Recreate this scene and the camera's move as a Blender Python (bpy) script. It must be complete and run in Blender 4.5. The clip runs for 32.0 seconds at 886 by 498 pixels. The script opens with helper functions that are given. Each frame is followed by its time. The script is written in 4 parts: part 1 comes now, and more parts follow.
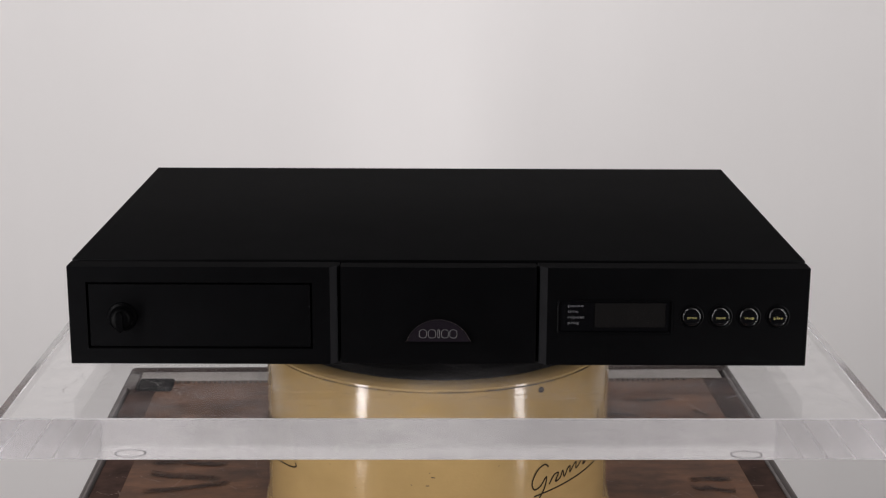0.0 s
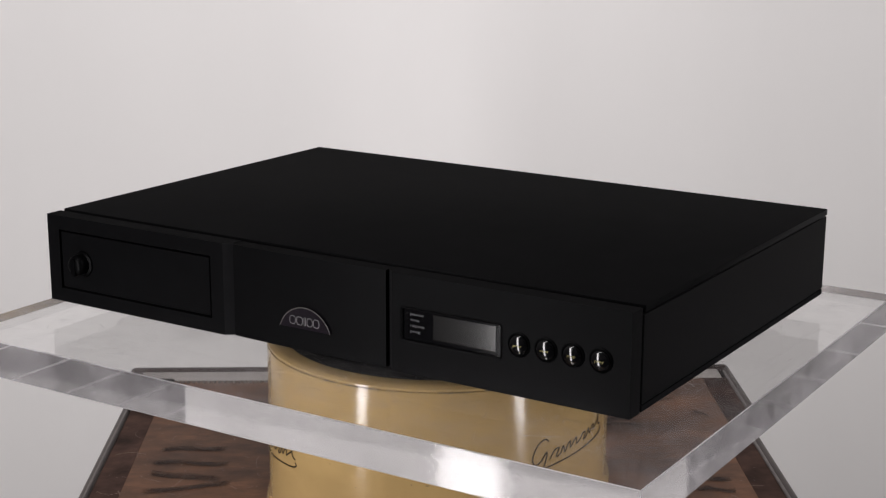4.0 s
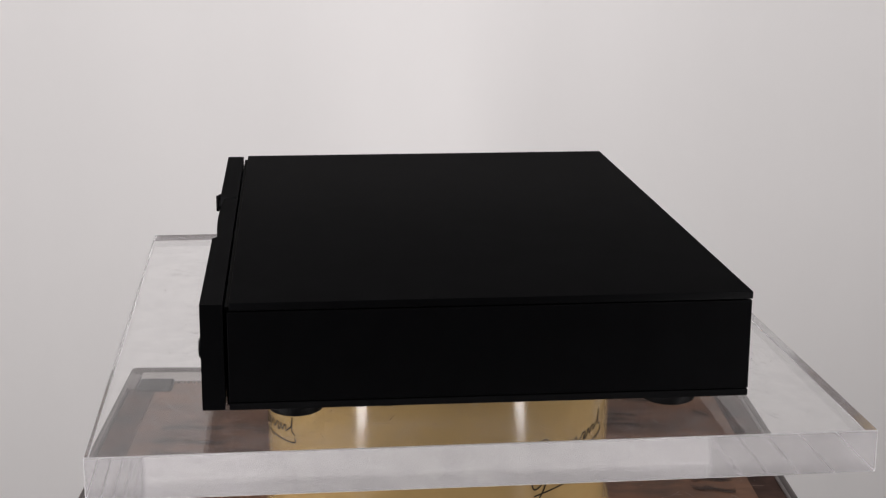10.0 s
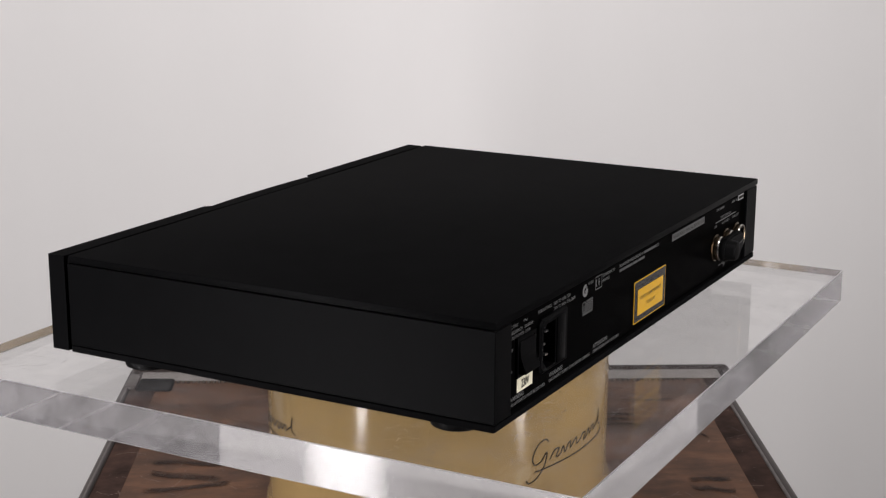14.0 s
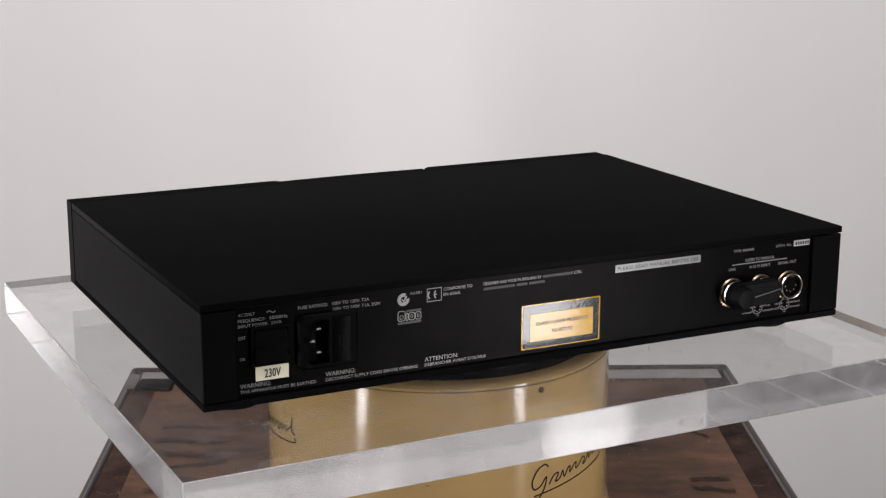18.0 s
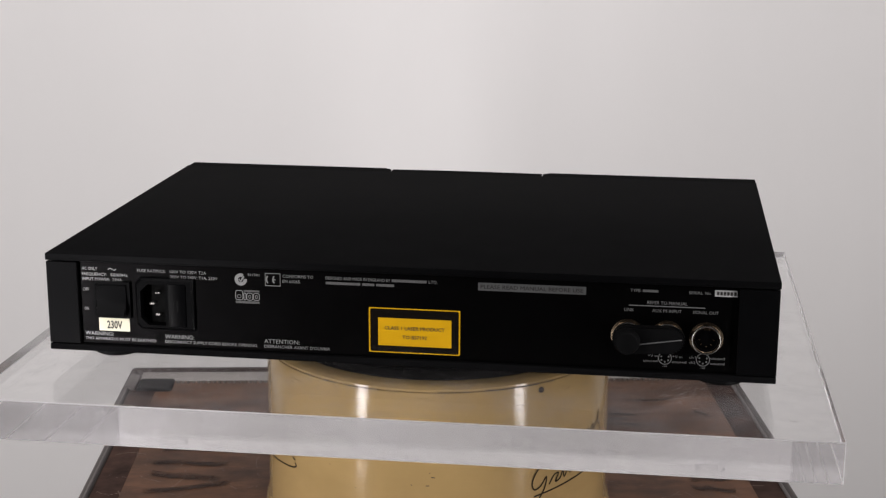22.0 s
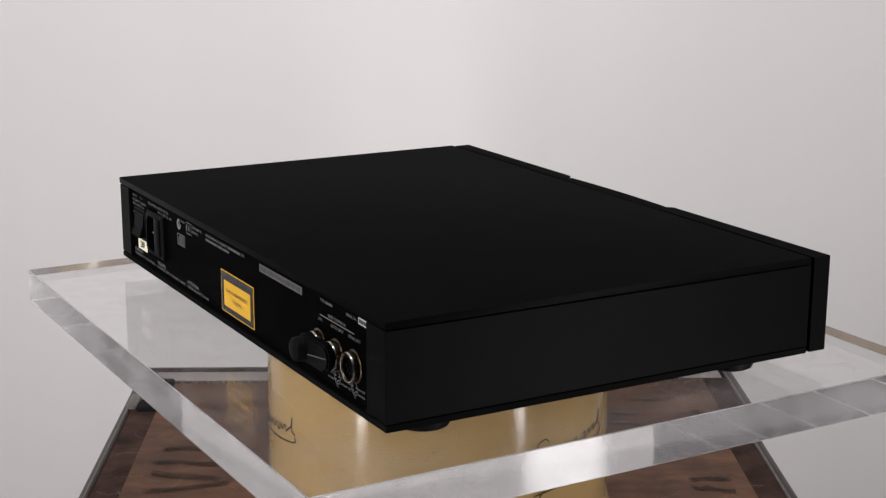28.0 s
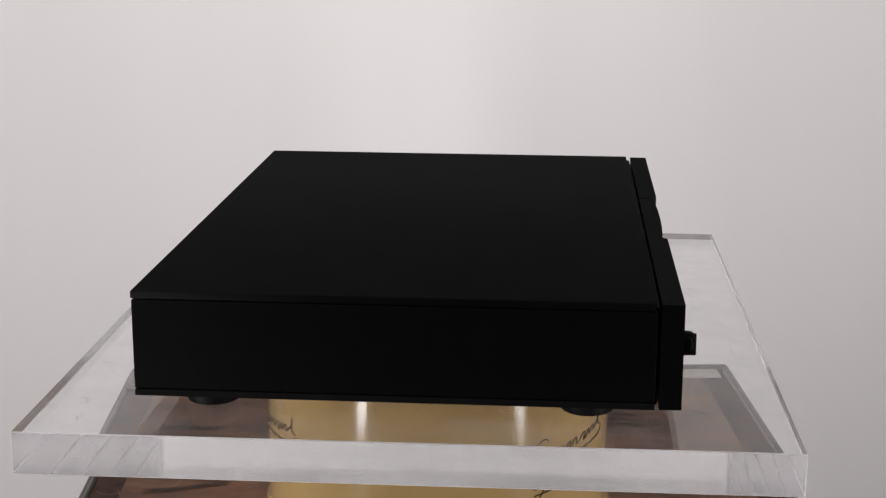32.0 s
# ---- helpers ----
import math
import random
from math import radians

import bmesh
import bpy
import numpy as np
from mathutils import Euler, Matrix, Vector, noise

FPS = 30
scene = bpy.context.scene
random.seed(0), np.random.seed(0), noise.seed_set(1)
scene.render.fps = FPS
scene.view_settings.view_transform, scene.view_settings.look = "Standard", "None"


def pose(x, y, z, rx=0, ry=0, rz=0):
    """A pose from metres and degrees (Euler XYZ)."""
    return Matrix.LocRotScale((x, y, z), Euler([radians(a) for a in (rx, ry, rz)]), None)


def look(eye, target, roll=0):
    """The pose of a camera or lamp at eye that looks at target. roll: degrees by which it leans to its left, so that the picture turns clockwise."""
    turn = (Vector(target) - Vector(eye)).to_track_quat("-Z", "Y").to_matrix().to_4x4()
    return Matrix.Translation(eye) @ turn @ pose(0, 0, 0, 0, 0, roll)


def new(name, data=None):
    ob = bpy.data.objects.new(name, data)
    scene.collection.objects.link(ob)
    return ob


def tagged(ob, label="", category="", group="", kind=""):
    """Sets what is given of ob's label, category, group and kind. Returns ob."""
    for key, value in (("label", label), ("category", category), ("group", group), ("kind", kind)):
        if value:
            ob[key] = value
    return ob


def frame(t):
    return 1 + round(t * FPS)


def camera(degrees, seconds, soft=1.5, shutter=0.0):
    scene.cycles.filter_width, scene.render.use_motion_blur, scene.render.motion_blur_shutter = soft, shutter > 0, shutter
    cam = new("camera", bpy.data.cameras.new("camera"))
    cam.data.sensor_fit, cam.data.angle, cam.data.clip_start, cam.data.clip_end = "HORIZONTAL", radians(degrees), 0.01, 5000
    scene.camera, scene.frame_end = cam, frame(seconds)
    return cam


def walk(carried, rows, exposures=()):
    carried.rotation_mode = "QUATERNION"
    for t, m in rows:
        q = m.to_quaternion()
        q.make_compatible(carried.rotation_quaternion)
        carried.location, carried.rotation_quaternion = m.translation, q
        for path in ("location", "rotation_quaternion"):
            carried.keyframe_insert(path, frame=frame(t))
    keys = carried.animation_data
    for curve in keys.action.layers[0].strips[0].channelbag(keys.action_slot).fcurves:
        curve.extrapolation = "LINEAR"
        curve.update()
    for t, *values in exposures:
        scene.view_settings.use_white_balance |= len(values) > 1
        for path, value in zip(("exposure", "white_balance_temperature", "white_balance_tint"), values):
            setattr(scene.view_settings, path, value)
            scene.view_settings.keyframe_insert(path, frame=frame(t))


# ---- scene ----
BZ = 0.702            # height of the player's underside above the floor
EYE = (0.0, -1.0193, 0.2843 + BZ)
PITCH, YAW, LEAN = radians(13.875), radians(0.1454), 0.2115
TARGET = (EYE[0] + math.sin(YAW) * math.cos(PITCH), EYE[1] + math.cos(YAW) * math.cos(PITCH), EYE[2] - math.sin(PITCH))

cam = camera(31.93, 32.0, soft=1.25)
walk(cam, [(0.0, look(EYE, TARGET, LEAN)), (32.0, look(EYE, TARGET, LEAN))])

# ---- light ----
scene.view_settings.exposure = 0.0
scene.cycles.max_bounces, scene.cycles.glossy_bounces, scene.cycles.transmission_bounces = 24, 24, 24
world = bpy.data.worlds.new("world")
world.use_nodes = True
world.node_tree.nodes["Background"].inputs[0].default_value = (0.9, 0.95, 1.0, 1)
world.node_tree.nodes["Background"].inputs[1].default_value = 0.02
scene.world = world


def area_lamp(name, eye, target, width, height, watts, colour):
    data = bpy.data.lights.new(name, "AREA")
    data.shape, data.size, data.size_y = "RECTANGLE", width, height
    data.energy, data.color = watts, colour
    ob = new(name, data)
    ob.matrix_basis = look(eye, target)
    return ob


# two tall strip lights stand to either side of the camera
area_lamp("strip_light", (-0.600, -0.570, 1.42), (-0.42, 0.6, 1.42), 0.105, 2.76, 21.4, (1.0, 0.965, 0.973))
area_lamp("strip_light", (0.625, -0.515, 1.42), (0.32, 0.6, 1.42), 0.11, 2.76, 15.3, (1.0, 0.965, 0.973))

# ---- materials ----


def material(name, colour, rough=0.5, metal=0.0, spec=0.5, vary=0.0, scale=20.0, bump=0.0, bump_scale=300.0, coat=0.0,
             rough_vary=0.0, stretch=(1, 1, 1), edge=1.0):
    m = bpy.data.materials.new(name)
    m.use_nodes = True
    nt = m.node_tree
    bsdf = nt.nodes["Principled BSDF"]
    bsdf.inputs["Base Color"].default_value = (*colour, 1)
    bsdf.inputs["Roughness"].default_value = rough
    bsdf.inputs["Metallic"].default_value = metal
    bsdf.inputs["Specular IOR Level"].default_value = spec
    bsdf.inputs["Coat Weight"].default_value = coat
    bsdf.inputs["Specular Tint"].default_value = (edge, edge, edge, 1)
    bsdf.inputs["Coat Roughness"].default_value = 0.07
    coord = nt.nodes.new("ShaderNodeTexCoord")
    mapping = nt.nodes.new("ShaderNodeMapping")
    mapping.inputs["Scale"].default_value = stretch
    nt.links.new(coord.outputs["Object"], mapping.inputs[0])
    if vary or rough_vary:
        n = nt.nodes.new("ShaderNodeTexNoise")
        n.inputs["Scale"].default_value, n.inputs["Detail"].default_value = scale, 6
        nt.links.new(mapping.outputs[0], n.inputs["Vector"])
        if vary:
            ramp = nt.nodes.new("ShaderNodeMapRange")
            ramp.inputs[1].default_value, ramp.inputs[2].default_value = 0.3, 0.7
            ramp.inputs[3].default_value, ramp.inputs[4].default_value = 1 - vary, 1 + vary
            mul = nt.nodes.new("ShaderNodeVectorMath")
            mul.operation = "SCALE"
            mul.inputs[0].default_value = colour
            nt.links.new(n.outputs["Fac"], ramp.inputs[0])
            nt.links.new(ramp.outputs[0], mul.inputs["Scale"])
            nt.links.new(mul.outputs[0], bsdf.inputs["Base Color"])
        if rough_vary:
            r = nt.nodes.new("ShaderNodeMapRange")
            r.inputs[3].default_value, r.inputs[4].default_value = rough - rough_vary, rough + rough_vary
            nt.links.new(n.outputs["Fac"], r.inputs[0])
            nt.links.new(r.outputs[0], bsdf.inputs["Roughness"])
    if bump:
        b = nt.nodes.new("ShaderNodeTexNoise")
        b.inputs["Scale"].default_value, b.inputs["Detail"].default_value = bump_scale, 3
        nt.links.new(mapping.outputs[0], b.inputs["Vector"])
        bn = nt.nodes.new("ShaderNodeBump")
        bn.inputs["Strength"].default_value, bn.inputs["Distance"].default_value = bump, 0.001
        nt.links.new(b.outputs["Fac"], bn.inputs["Height"])
        nt.links.new(bn.outputs[0], bsdf.inputs["Normal"])
    return m


def acrylic(name, scuff, rough, dirt=22.0, tint=(0.995, 0.995, 0.995), damp_by=1.0, shine=0.995, haze=2.0, blur=0.0):
    """Clear acrylic with a little cloudy scuffing; a power on the Fresnel term weakens the gloss of a lying face."""
    m = bpy.data.materials.new(name)
    m.use_nodes = True
    nt = m.node_tree
    nt.nodes.remove(nt.nodes["Principled BSDF"])
    out = nt.nodes["Material Output"]
    clear = nt.nodes.new("ShaderNodeBsdfRefraction")
    clear.inputs["IOR"].default_value, clear.inputs["Roughness"].default_value = 1.49, rough
    clear.inputs["Color"].default_value = (*tint, 1)
    gloss = nt.nodes.new("ShaderNodeBsdfGlossy")
    gloss.inputs["Roughness"].default_value, gloss.inputs["Color"].default_value = rough + blur, (shine, shine, shine, 1)
    fresnel = nt.nodes.new("ShaderNodeFresnel")
    fresnel.inputs["IOR"].default_value = 1.49
    glass = nt.nodes.new("ShaderNodeMixShader")
    damp = nt.nodes.new("ShaderNodeMath")
    damp.operation = "POWER"
    damp.inputs[1].default_value = damp_by
    nt.links.new(fresnel.outputs[0], damp.inputs[0])
    nt.links.new(damp.outputs[0], glass.inputs[0])
    nt.links.new(clear.outputs[0], glass.inputs[1])
    nt.links.new(gloss.outputs[0], glass.inputs[2])
    dull = nt.nodes.new("ShaderNodeBsdfDiffuse")
    dull.inputs["Color"].default_value = (0.61, 0.59, 0.61, 1)
    mix = nt.nodes.new("ShaderNodeMixShader")
    coord = nt.nodes.new("ShaderNodeTexCoord")
    smear = nt.nodes.new("ShaderNodeTexNoise")
    smear.inputs["Scale"].default_value, smear.inputs["Detail"].default_value = dirt, 10
    smear.inputs["Roughness"].default_value = 0.7
    speck = nt.nodes.new("ShaderNodeTexNoise")
    speck.inputs["Scale"].default_value, speck.inputs["Detail"].default_value = dirt * 30, 2
    r = nt.nodes.new("ShaderNodeMapRange")
    r.inputs[1].default_value, r.inputs[2].default_value = 0.42, 0.70
    r.inputs[3].default_value, r.inputs[4].default_value = scuff * 0.35, scuff * haze
    d = nt.nodes.new("ShaderNodeMapRange")
    d.inputs[1].default_value, d.inputs[2].default_value = 0.66, 0.74
    d.inputs[3].default_value, d.inputs[4].default_value = 0.0, scuff * 1.3
    add = nt.nodes.new("ShaderNodeMath")
    nt.links.new(coord.outputs["Object"], smear.inputs["Vector"])
    nt.links.new(coord.outputs["Object"], speck.inputs["Vector"])
    nt.links.new(smear.outputs["Fac"], r.inputs[0])
    nt.links.new(speck.outputs["Fac"], d.inputs[0])
    nt.links.new(r.outputs[0], add.inputs[0])
    nt.links.new(d.outputs[0], add.inputs[1])
    nt.links.new(add.outputs[0], mix.inputs[0])
    nt.links.new(glass.outputs[0], mix.inputs[1])
    nt.links.new(dull.outputs[0], mix.inputs[2])
    nt.links.new(mix.outputs[0], out.inputs["Surface"])
    return m


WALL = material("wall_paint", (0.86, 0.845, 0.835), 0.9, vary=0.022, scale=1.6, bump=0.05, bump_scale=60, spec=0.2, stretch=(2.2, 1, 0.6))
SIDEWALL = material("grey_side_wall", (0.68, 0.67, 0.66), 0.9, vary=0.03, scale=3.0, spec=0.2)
DARKWALL = material("dark_unlit_end", (0.05, 0.05, 0.05), 0.95, vary=0.2, scale=4.0, spec=0.1)
FLOOR = material("brown_floor", (0.06, 0.05, 0.045), 0.7, vary=0.06, scale=5.0)
CEIL = material("ceiling_paint", (0.80, 0.79, 0.78), 0.9, vary=0.02, scale=3.0)
BLACK = material("dull_black_coat", (0.0036, 0.0036, 0.0039), 0.85, spec=0.018, vary=0.15, scale=40, bump=0.12, bump_scale=1800)
BLACK2 = material("black_anodised_front", (0.0024, 0.0024, 0.0027), 0.43, spec=0.060, metal=0.22, edge=0.5, vary=0.12, scale=60, bump=0.08, bump_scale=2200)
EDGE = material("satin_machined_edge", (0.0140, 0.0140, 0.0150), 0.5, spec=0.02, metal=0.5, edge=0.12, vary=0.1, scale=80, bump=0.1, bump_scale=2000)
REAR = material("black_rear_coating", (0.0050, 0.0048, 0.0050), 0.32, spec=0.034, metal=0.80, edge=0.25, vary=0.12, scale=60, bump=0.08, bump_scale=2200)
GAP = material("shadow_gap_black", (0.003, 0.003, 0.003), 0.9, spec=0.1)
RUBBER = material("black_rubber", (0.0025, 0.0025, 0.0027), 0.5, spec=0.07, vary=0.2, scale=80)
PLASTIC = material("black_plastic", (0.0016, 0.0016, 0.0019), 0.36, spec=0.034, vary=0.1, scale=50)
KNOB = material("black_knob_plastic", (0.0010, 0.0010, 0.0012), 0.36, spec=0.030, vary=0.1, scale=50)
GLOSS = material("gloss_black", (0.0025, 0.0025, 0.003), 0.07, spec=0.42)
LCD = material("grey_display_window", (0.0068, 0.0064, 0.0064), 0.10, spec=0.9)
BADGE = material("smoked_chrome", (0.014, 0.011, 0.015), 0.09, metal=0.3)
CHROME = material("chrome", (0.62, 0.60, 0.57), 0.22, metal=1.0)
NICKEL = material("warm_nickel", (0.18, 0.138, 0.095), 0.24, metal=1.0)
PIN = material("dull_steel_pin", (0.30, 0.29, 0.28), 0.3, metal=1.0)
PRINT = material("grey_screen_print", (0.225, 0.225, 0.225), 0.38, metal=0.45, vary=0.15, scale=900)
PALEBAR = material("grey_print_and_highlight", (0.065, 0.065, 0.065), 0.6, vary=0.5, scale=1500)
DIMPRINT = material("dim_print", (0.007, 0.007, 0.007), 0.4, spec=0.15)
YPRINT = material("yellow_print", (0.43, 0.37, 0.14), 0.6)
WPRINT = material("pale_print", (0.13, 0.13, 0.14), 0.6)
INK = material("black_ink", (0.012, 0.010, 0.008), 0.6)
YELLOW = material("yellow_label", (0.54, 0.30, 0.008), 0.10, spec=0.5, vary=0.04, scale=60, bump=0.05, bump_scale=420)
LABELBLACK = material("black_label_print", (0.006, 0.005, 0.004), 0.10, spec=0.5, bump=0.05, bump_scale=420)
CREAMLABEL = material("cream_paper_label", (0.72, 0.68, 0.52), 0.6, vary=0.05, scale=150)
GREYLABEL = material("grey_foil_label", (0.20, 0.205, 0.205), 0.33, metal=0.75, vary=0.1, scale=200)
WHITELABEL = material("white_paper_label", (0.34, 0.34, 0.34), 0.6, vary=0.08, scale=400)
CLEAR = acrylic("clear_acrylic", 0.036, 0.0, damp_by=1.35, haze=3.6, blur=0.045)
UNDERSIDE = acrylic("clear_acrylic_underside", 0.025, 0.0, damp_by=1.35)
CLEAREDGE = acrylic("scuffed_acrylic_edge", 0.18, 0.080, 22.0, (0.885, 0.880, 0.880), shine=0.76, haze=1.5)
FROST = acrylic("sanded_acrylic_arris", 0.38, 0.35)
SCRATCH = material("white_scratch", (0.40, 0.39, 0.39), 0.6)
GRIME = material("brown_grime", (0.13, 0.105, 0.10), 0.7)
RUB = material("pale_rubbed_wood", (0.24, 0.190, 0.165), 0.6, vary=0.6, scale=90)
CREAM = material("cream_enamel", (0.365, 0.248, 0.106), 0.12, spec=0.5, vary=0.07, scale=25, bump=0.08, bump_scale=420, coat=0.35, stretch=(1, 1, 1.8))
CHIP = material("dark_enamel_chip", (0.030, 0.022, 0.014), 0.6)
LOGO = material("brown_transfer", (0.026, 0.016, 0.005), 0.6, spec=0.2)
FELT = material("dark_platter", (0.003, 0.0028, 0.0028), 0.75, spec=0.05, vary=0.3, scale=60)
BORDER = material("dark_brown_hide", (0.058, 0.034, 0.027), 0.72, spec=0.04, vary=0.6, scale=45, bump=0.2, bump_scale=260, rough_vary=0.12)
BEAD = material("dark_varnished_bead", (0.036, 0.025, 0.022), 0.38, spec=0.20, vary=0.3, scale=25)
STUD = material("tarnished_stud", (0.10, 0.085, 0.075), 0.4, metal=0.3, vary=0.3, scale=60)
PALELINE = material("worn_pale_line", (0.11, 0.095, 0.090), 0.45, vary=0.4, scale=60)
DIM = material("rubbed_and_highlit_edge", (0.070, 0.056, 0.052), 0.4, vary=0.4, scale=40)
PALE = material("worn_pale_strip", (0.275, 0.250, 0.235), 0.45, vary=0.2, scale=40)
STEEL = material("dark_corner_steel", (0.010, 0.010, 0.010), 0.8, spec=0.06, vary=0.5, scale=90)


def worn_mark(name, paint):
    """Dry-brushed paint, thin at places so that the wood shows through it."""
    m = material(name, paint, 0.6, spec=0.15)
    nt = m.node_tree
    coord = nt.nodes.new("ShaderNodeTexCoord")
    mp = nt.nodes.new("ShaderNodeMapping")
    mp.inputs["Scale"].default_value = (1, 4, 1)
    n = nt.nodes.new("ShaderNodeTexNoise")
    n.inputs["Scale"].default_value, n.inputs["Detail"].default_value, n.inputs["Roughness"].default_value = 55, 9, 0.7
    r = nt.nodes.new("ShaderNodeMapRange")
    r.inputs[1].default_value, r.inputs[2].default_value = 0.36, 0.62
    r.inputs[3].default_value, r.inputs[4].default_value = 0.90, 0.35
    cover = nt.nodes.new("ShaderNodeAttribute")
    cover.attribute_name = "cover"
    mul = nt.nodes.new("ShaderNodeMath")
    mul.operation = "MULTIPLY"
    nt.links.new(r.outputs[0], mul.inputs[0])
    nt.links.new(cover.outputs["Fac"], mul.inputs[1])
    nt.links.new(coord.outputs["Object"], mp.inputs[0])
    nt.links.new(mp.outputs[0], n.inputs["Vector"])
    nt.links.new(n.outputs["Fac"], r.inputs[0])
    nt.links.new(mul.outputs[0], nt.nodes["Principled BSDF"].inputs["Alpha"])
    return m


def old_wood(name):
    """Brown wood: fine grain along x, blotchy stains and rubbed pale patches."""
    m = material(name, (0.09, 0.045, 0.025), 0.55, spec=0.16, bump=0.1, bump_scale=150, stretch=(1, 6, 1))
    nt = m.node_tree
    coord = nt.nodes.new("ShaderNodeTexCoord")
    def noise_at(scale, stretch, detail):
        mp = nt.nodes.new("ShaderNodeMapping")
        mp.inputs["Scale"].default_value = stretch
        n = nt.nodes.new("ShaderNodeTexNoise")
        n.inputs["Scale"].default_value, n.inputs["Detail"].default_value, n.inputs["Roughness"].default_value = scale, detail, 0.65
        nt.links.new(coord.outputs["Object"], mp.inputs[0])
        nt.links.new(mp.outputs[0], n.inputs["Vector"])
        return n
    grain, stain = noise_at(11, (1, 3.2, 1), 9), noise_at(19, (1, 1.4, 1), 9)
    ramps = []
    for n, stops in ((grain, ((0.28, (0.076, 0.036, 0.021)), (0.55, (0.138, 0.064, 0.032)), (0.78, (0.215, 0.110, 0.060)))),
                     (stain, ((0.36, (0.48, 0.49, 0.53)), (0.51, (0.86, 0.86, 0.88)), (0.66, (1.16, 1.13, 1.10))))):
        r = nt.nodes.new("ShaderNodeValToRGB")
        while len(r.color_ramp.elements) < 3:
            r.color_ramp.elements.new(0.5)
        for el, (at, c) in zip(r.color_ramp.elements, stops):
            el.position, el.color = at, (*c, 1)
        nt.links.new(n.outputs["Fac"], r.inputs[0])
        ramps.append(r)
    mul = nt.nodes.new("ShaderNodeMix")
    mul.data_type, mul.blend_type = "RGBA", "MULTIPLY"
    mul.inputs[0].default_value = 1.0
    nt.links.new(ramps[0].outputs[0], mul.inputs[6])
    nt.links.new(ramps[1].outputs[0], mul.inputs[7])
    nt.links.new(mul.outputs[2], nt.nodes["Principled BSDF"].inputs["Base Color"])
    return m


WOOD = old_wood("worn_brown_wood")
MARK = worn_mark("worn_black_paint", (0.020, 0.013, 0.012))
SCUFF = material("dark_scuff", (0.12, 0.11, 0.12), 0.6)
RINGMARK = material("grey_ring_mark", (0.36, 0.36, 0.37), 0.6)

# ---- mesh helpers ----


def part(name, bm, mat, parent=None, label="", sharp=35):
    me = bpy.data.meshes.new(name)
    bmesh.ops.recalc_face_normals(bm, faces=bm.faces)
    bm.to_mesh(me)
    bm.free()
    for m in (mat if isinstance(mat, (list, tuple)) else (mat,)):
        me.materials.append(m)
    for p in me.polygons:
        p.use_smooth = True
    me.set_sharp_from_angle(angle=radians(sharp))
    ob = new(name, me)
    if parent:
        ob.parent = parent
    if label:
        ob["label"] = label
    return ob


def dull_tops(ob):
    """The second material goes to the faces that look up, dulled to hold back their glare."""
    for p in ob.data.polygons:
        p.material_index = 1 if p.normal.z > 0.9 else 0
    return ob


def box(bm, x0, x1, y0, y1, z0, z1, bevel=0.0, segs=2):
    b = bmesh.new()
    bmesh.ops.create_cube(b, size=1.0)
    for v in b.verts:
        v.co = ((x0 + x1) / 2 + v.co.x * (x1 - x0), (y0 + y1) / 2 + v.co.y * (y1 - y0), (z0 + z1) / 2 + v.co.z * (z1 - z0))
    if bevel:
        bmesh.ops.bevel(b, geom=b.edges[:], offset=bevel, segments=segs, affect="EDGES", profile=0.5)
    merge(bm, b)
    return bm


def merge(bm, b, m=None):
    if m is not None:
        bmesh.ops.transform(b, matrix=m, verts=b.verts)
    vs = {v: bm.verts.new(v.co) for v in b.verts}
    for f in b.faces:
        bm.faces.new([vs[v] for v in f.verts]).material_index = f.material_index
    b.free()


def prism(bm, pts, axis, a, b):
    """A closed outline of (u, v) points swept from a to b along an axis."""
    def at(u, v, w):
        return {"x": (w, u, v), "y": (u, w, v), "z": (u, v, w)}[axis]
    lo = [bm.verts.new(at(u, v, a)) for u, v in pts]
    hi = [bm.verts.new(at(u, v, b)) for u, v in pts]
    n = len(pts)
    for i in range(n):
        bm.faces.new((lo[i], lo[(i + 1) % n], hi[(i + 1) % n], hi[i]))
    bm.faces.new(lo)
    bm.faces.new(hi)
    return bm


def ring_plate(bm, x0, x1, z0, z1, hx0, hx1, hz0, hz1, y0, y1):
    """A plate with a rectangular opening through it."""
    o = [(x0, z0), (x1, z0), (x1, z1), (x0, z1)]
    h = [(hx0, hz0), (hx1, hz0), (hx1, hz1), (hx0, hz1)]
    rows = [[bm.verts.new((u, y, v)) for u, v in q] for y in (y0, y1) for q in (o, h)]
    for i in range(4):
        j = (i + 1) % 4
        bm.faces.new((rows[0][i], rows[0][j], rows[1][j], rows[1][i]))
        bm.faces.new((rows[2][i], rows[2][j], rows[3][j], rows[3][i]))
        bm.faces.new((rows[0][i], rows[0][j], rows[2][j], rows[2][i]))
        bm.faces.new((rows[1][i], rows[1][j], rows[3][j], rows[3][i]))
    return bm


def lathe(bm, profile, segs=48, m=None, cap=True):
    """Turns a profile of (radius, z) about z; ends of radius 0 close it."""
    b = bmesh.new()
    rings = []
    for r, z in profile:
        if r < 1e-7:
            rings.append([b.verts.new((0, 0, z))])
        else:
            rings.append([b.verts.new((r * math.cos(2 * math.pi * i / segs), r * math.sin(2 * math.pi * i / segs), z)) for i in range(segs)])
    for p, q in zip(rings, rings[1:]):
        for i in range(segs):
            j = (i + 1) % segs
            vs = [p[i % len(p)], p[j % len(p)], q[j % len(q)], q[i % len(q)]]
            vs = [v for k, v in enumerate(vs) if v not in vs[:k]]
            if len(vs) > 2:
                b.faces.new(vs)
    for ring in (rings[0], rings[-1]):
        if len(ring) > 2 and cap:
            b.faces.new(ring)
    merge(bm, b, m)
    return bm


